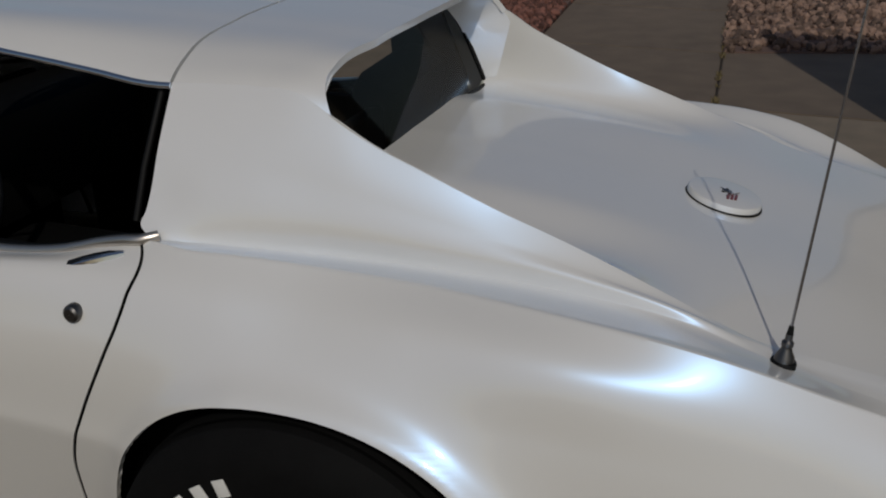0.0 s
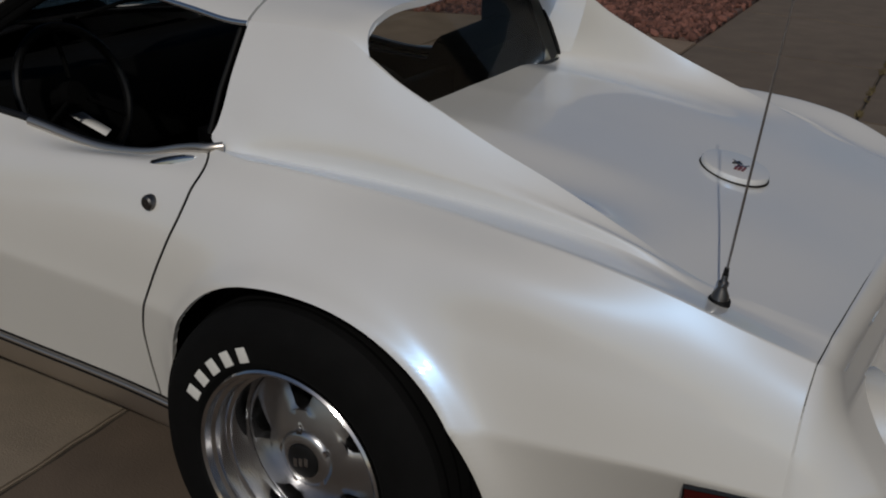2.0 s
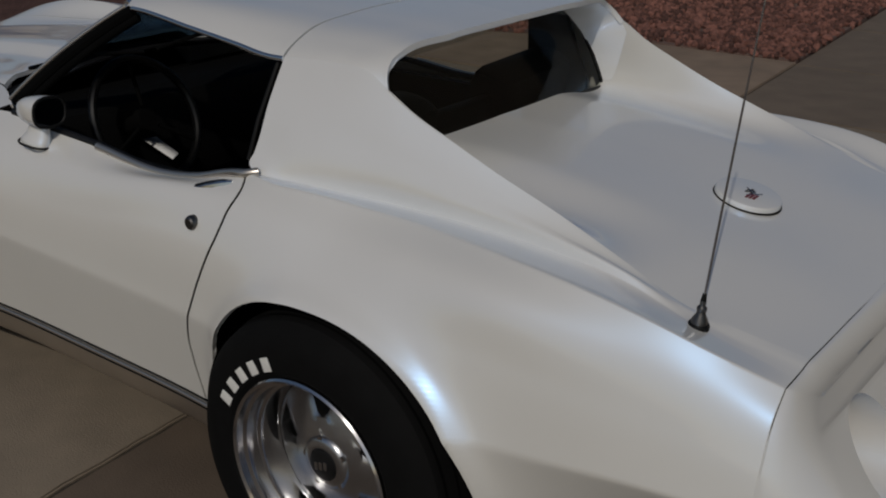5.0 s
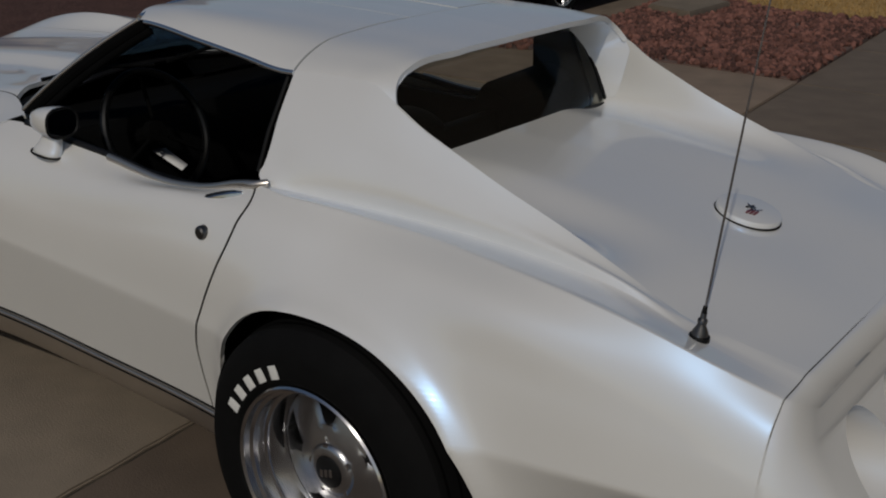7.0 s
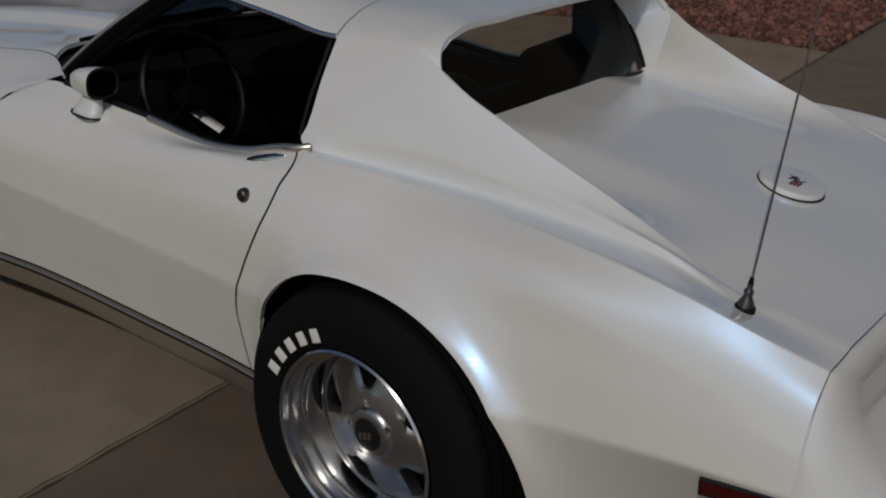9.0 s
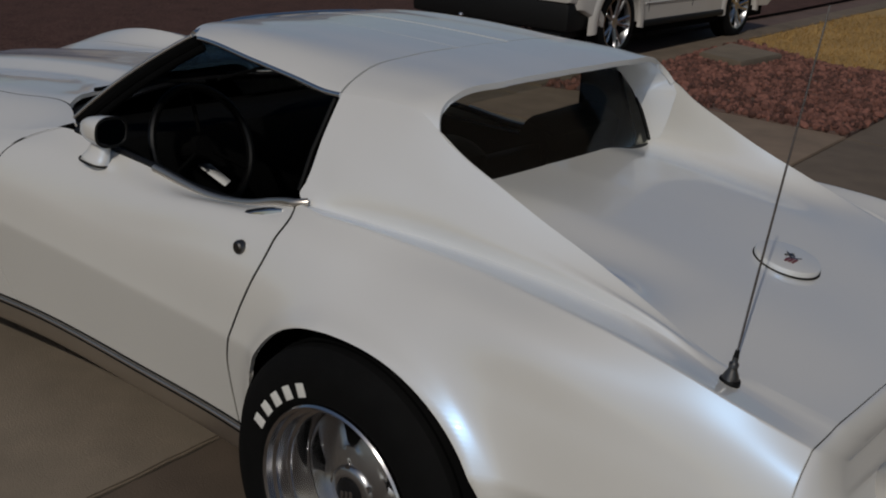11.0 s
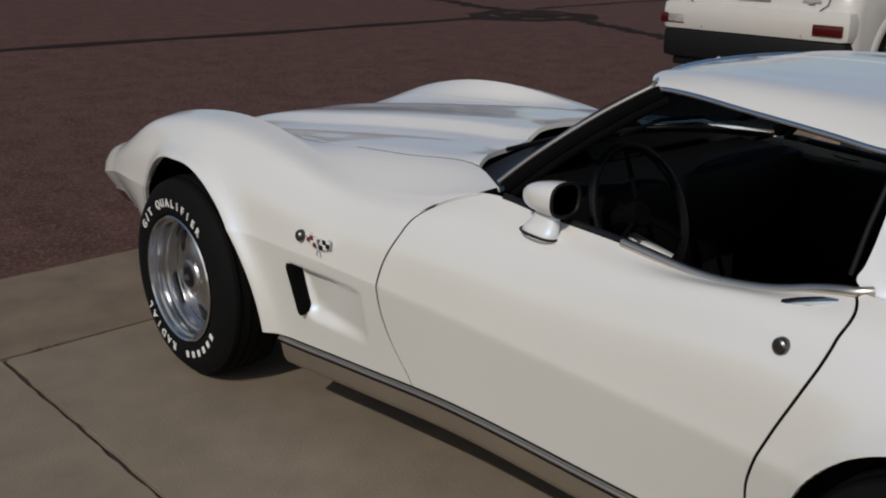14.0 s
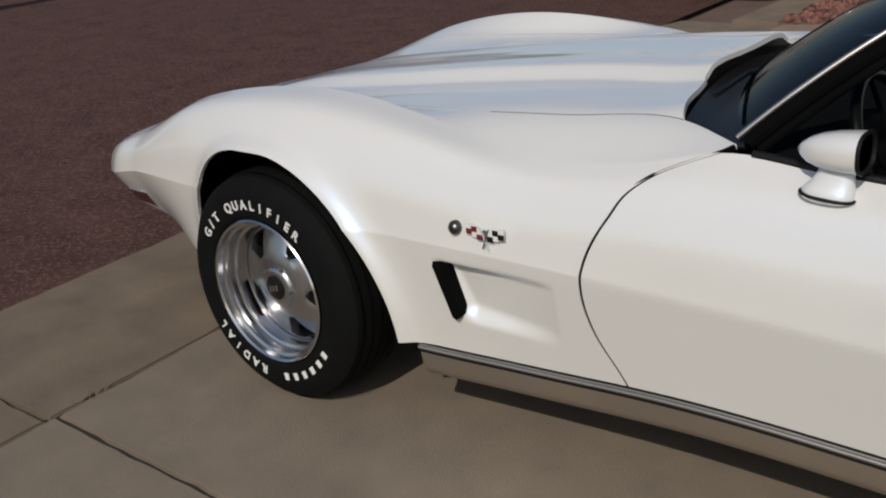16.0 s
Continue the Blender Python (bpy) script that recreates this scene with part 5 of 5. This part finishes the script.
for sx in (-1, 1):
    bm = bmesh.new()
    tube(bm, [(sx * .58, .008, .78), (sx * .66, .012, .84), (sx * .70, .03, 1.02)], .004, 6)
    part("tailgate_gap", bm, BLACK, suv)
    bm = bmesh.new()
    box(bm, sx * .70 - .13, sx * .70 + .13, -.040, .05, .60, .69, .012)
    if sx < 0:
        bm.transform(Matrix.Translation((-.07, .01, .0)))
    part("tail_reflector", bm, RED, suv, "dark red bumper lamp")
    bm = bmesh.new()
    tube(bm, [(sx * .47, -.022, .58), (sx * .475, -.024, .65), (sx * .48, -.018, .76)], .003, 6)
    part("bumper_seam", bm, BLACK, suv)
    for c in (.78, 3.42):
        bm = bmesh.new()
        rows_ = []
        for k in range(21):
            a = -.12 + (math.pi + .24) * k / 20
            rows_.append([bm.verts.new((sx * (W + o), c + r * math.cos(a), .33 + r * math.sin(a))) for r, o in ((.385, -.02), (.39, .012), (.42, .020), (.47, .012), (.50, -.02))])
        for p, q in zip(rows_, rows_[1:]):
            for k in range(4):
                bm.faces.new((p[k], p[k + 1], q[k + 1], q[k]))
        part("fender_flare", bm, SUVPAINT, suv, "", 50)
        w = part_empty("wheel", (0, 0, 0), Matrix.Identity(4))
        w.parent = suv
        w.matrix_local = Matrix.Translation((sx * (W - .115), c, .345)) @ pose(0, 0, 0, 0, 0, 90 if sx > 0 else -90)
        bm = bmesh.new()
        lathe(bm, [(.232, .10), (.26, .11), (.31, .105), (.345, .08), (.345, -.08), (.31, -.105), (.26, -.11), (.232, -.10)], 56)
        part("tyre", bm, TYRE, w)
        bm = bmesh.new()
        lathe(bm, [(.236, -.10), (.238, -.106), (.228, -.104), (.218, -.085), (.212, .03), (.205, .08)], 48)
        part("rim", bm, CAST, w)
        bm = bmesh.new()
        lathe(bm, [(.001, -.075), (.05, -.078), (.062, -.06), (.064, -.02)], 24)
        for k in range(5):
            for d in (-.13, .13):
                a = k * 2 * math.pi / 5 + d
                b = k * 2 * math.pi / 5 + d * 1.5
                tube(bm, [(.05 * math.cos(a), -.06, .05 * math.sin(a)), (.14 * math.cos(b), -.078, .14 * math.sin(b)), (.222 * math.cos(b), -.088, .222 * math.sin(b))], [.020, .017, .020], 6)
        part("spokes", bm, CAST, w, "split five-spoke alloy", 50)
        bm = bmesh.new()
        lathe(bm, [(.21, .02), (.02, .02)], 24)
        part("brake_disc", bm, DARK, w)
    bm = bmesh.new()
    box(bm, sx * .86 - .06, sx * .86 + .06, 1.22, 2.98, .28, .345, .02)
    part("side_step", bm, CLAD, suv, "black side step")
    for yy in (1.33, 2.24):
        bm = bmesh.new()
        tube(bm, [(sx * (W + .001), yy, .42), (sx * (W + .003), yy, .75), (sx * (W - .004), yy, 1.0)], .003, 6)
        part("door_gap", bm, BLACK, suv)
    bm = bmesh.new()
    tube(bm, [(sx * (W + .004), 1.25, .50), (sx * (W + .004), 2.98, .50)], .010, 8)
    part("door_crease", bm, SUVPAINT, suv)
bm = bmesh.new()
box(bm, -.83, .83, .35, 4.2, .20, .42, .02)
part("underbody", bm, DARK, suv)
plate = None
bm = bmesh.new()
box(bm, -.155, .155, -.006, .012, .855, 1.005, .004)
plate = part("number_plate", bm, PLATE, suv, "white number plate with blue lower edge")
bm = bmesh.new()
box(bm, -.152, .152, -.009, -.005, .857, .885)
part("plate_band", bm, NAVY, plate)
for k in range(7):
    if k != 3:
        bm = bmesh.new()
        box(bm, -.128 + k * .038, -.104 + k * .038, -.009, -.005, .905, .985)
        part("plate_bar", bm, NAVY, plate)
for x0, x1, z0, z1 in ((-.60, -.46, .865, .88), (.44, .60, .865, .876), (.49, .55, .845, .857)):
    bm = bmesh.new()
    box(bm, x0, x1, .002, .012, z0, z1)
    part("badge_bar", bm, GREY, suv)
bm = bmesh.new()
tube(bm, [(-.22, .10, .26), (-.22, -.10, .27)], .026, 8)
hitch = part("tow_hitch", bm, DARK, suv)
bm = bmesh.new()
bmesh.ops.create_uvsphere(bm, u_segments=16, v_segments=10, radius=.025, matrix=Matrix.Translation((-.22, -.10, .345)))
tube(bm, [(-.22, -.10, .275), (-.22, -.10, .33)], [.02, .012], 10)
part("tow_ball", bm, CHROME, hitch, "chrome tow ball")
for x in (.40, .47):
    bm = bmesh.new()
    lathe(bm, [(.024, .2), (.027, -.03), (.022, -.03), (.02, .1)], 16)
    bm.transform(Matrix.Translation((x, .02, .285)))
    part("exhaust_tip", bm, CHROME, suv, "twin chrome exhaust tips")


# ---- houses across the street, mirrored in the bonnet ----
def house(y0, y1, x0, high):
    h = thing("house", "tan stucco house with a brown tiled roof", "house", Matrix.Identity(4), "houses across the street")
    bm = bmesh.new()
    box(bm, x0 - 10, x0, y0, y1, 0, high, .02)
    part("wall", bm, STUCCO, h)
    bm = bmesh.new()
    lo = [bm.verts.new(v) for v in ((x0 - 10.6, y0 - .6, high), (x0 + .6, y0 - .6, high), (x0 + .6, y1 + .6, high), (x0 - 10.6, y1 + .6, high))]
    hi = [bm.verts.new(v) for v in ((x0 - 5, y0 + 4, high + 2.1), (x0 - 5, y1 - 4, high + 2.1))]
    for f in ((lo[0], lo[1], hi[0]), (lo[1], lo[2], hi[1], hi[0]), (lo[2], lo[3], hi[1]), (lo[3], lo[0], hi[0], hi[1]), (lo[3], lo[2], lo[1], lo[0])):
        bm.faces.new(f)
    part("roof", bm, ROOFTILE, h)
    bm = bmesh.new()
    box(bm, x0, x0 + .06, y0 + 1, y0 + 6, 0, 2.3, .02)
    part("garage_door", bm, SUVPAINT, h, "white garage door")
    for k, zz in ((y0 + 8, 1.0), (y0 + 10.8, 1.0), (y0 + 3, high - 1.9), (y0 + 9.4, high - 1.9)):
        if zz > .9 and (zz < 1.1 or high > 4):
            bm = bmesh.new()
            box(bm, x0, x0 + .05, k, k + 1.5, zz, zz + 1.3, .02)
            part("window", bm, TRIM, h)
    return h


for y0, y1, hh in ((-14, 0, 5.4), (5, 19, 3.1), (24, 38, 5.4), (43, 57, 3.1)):
    house(y0, y1, -40, hh)
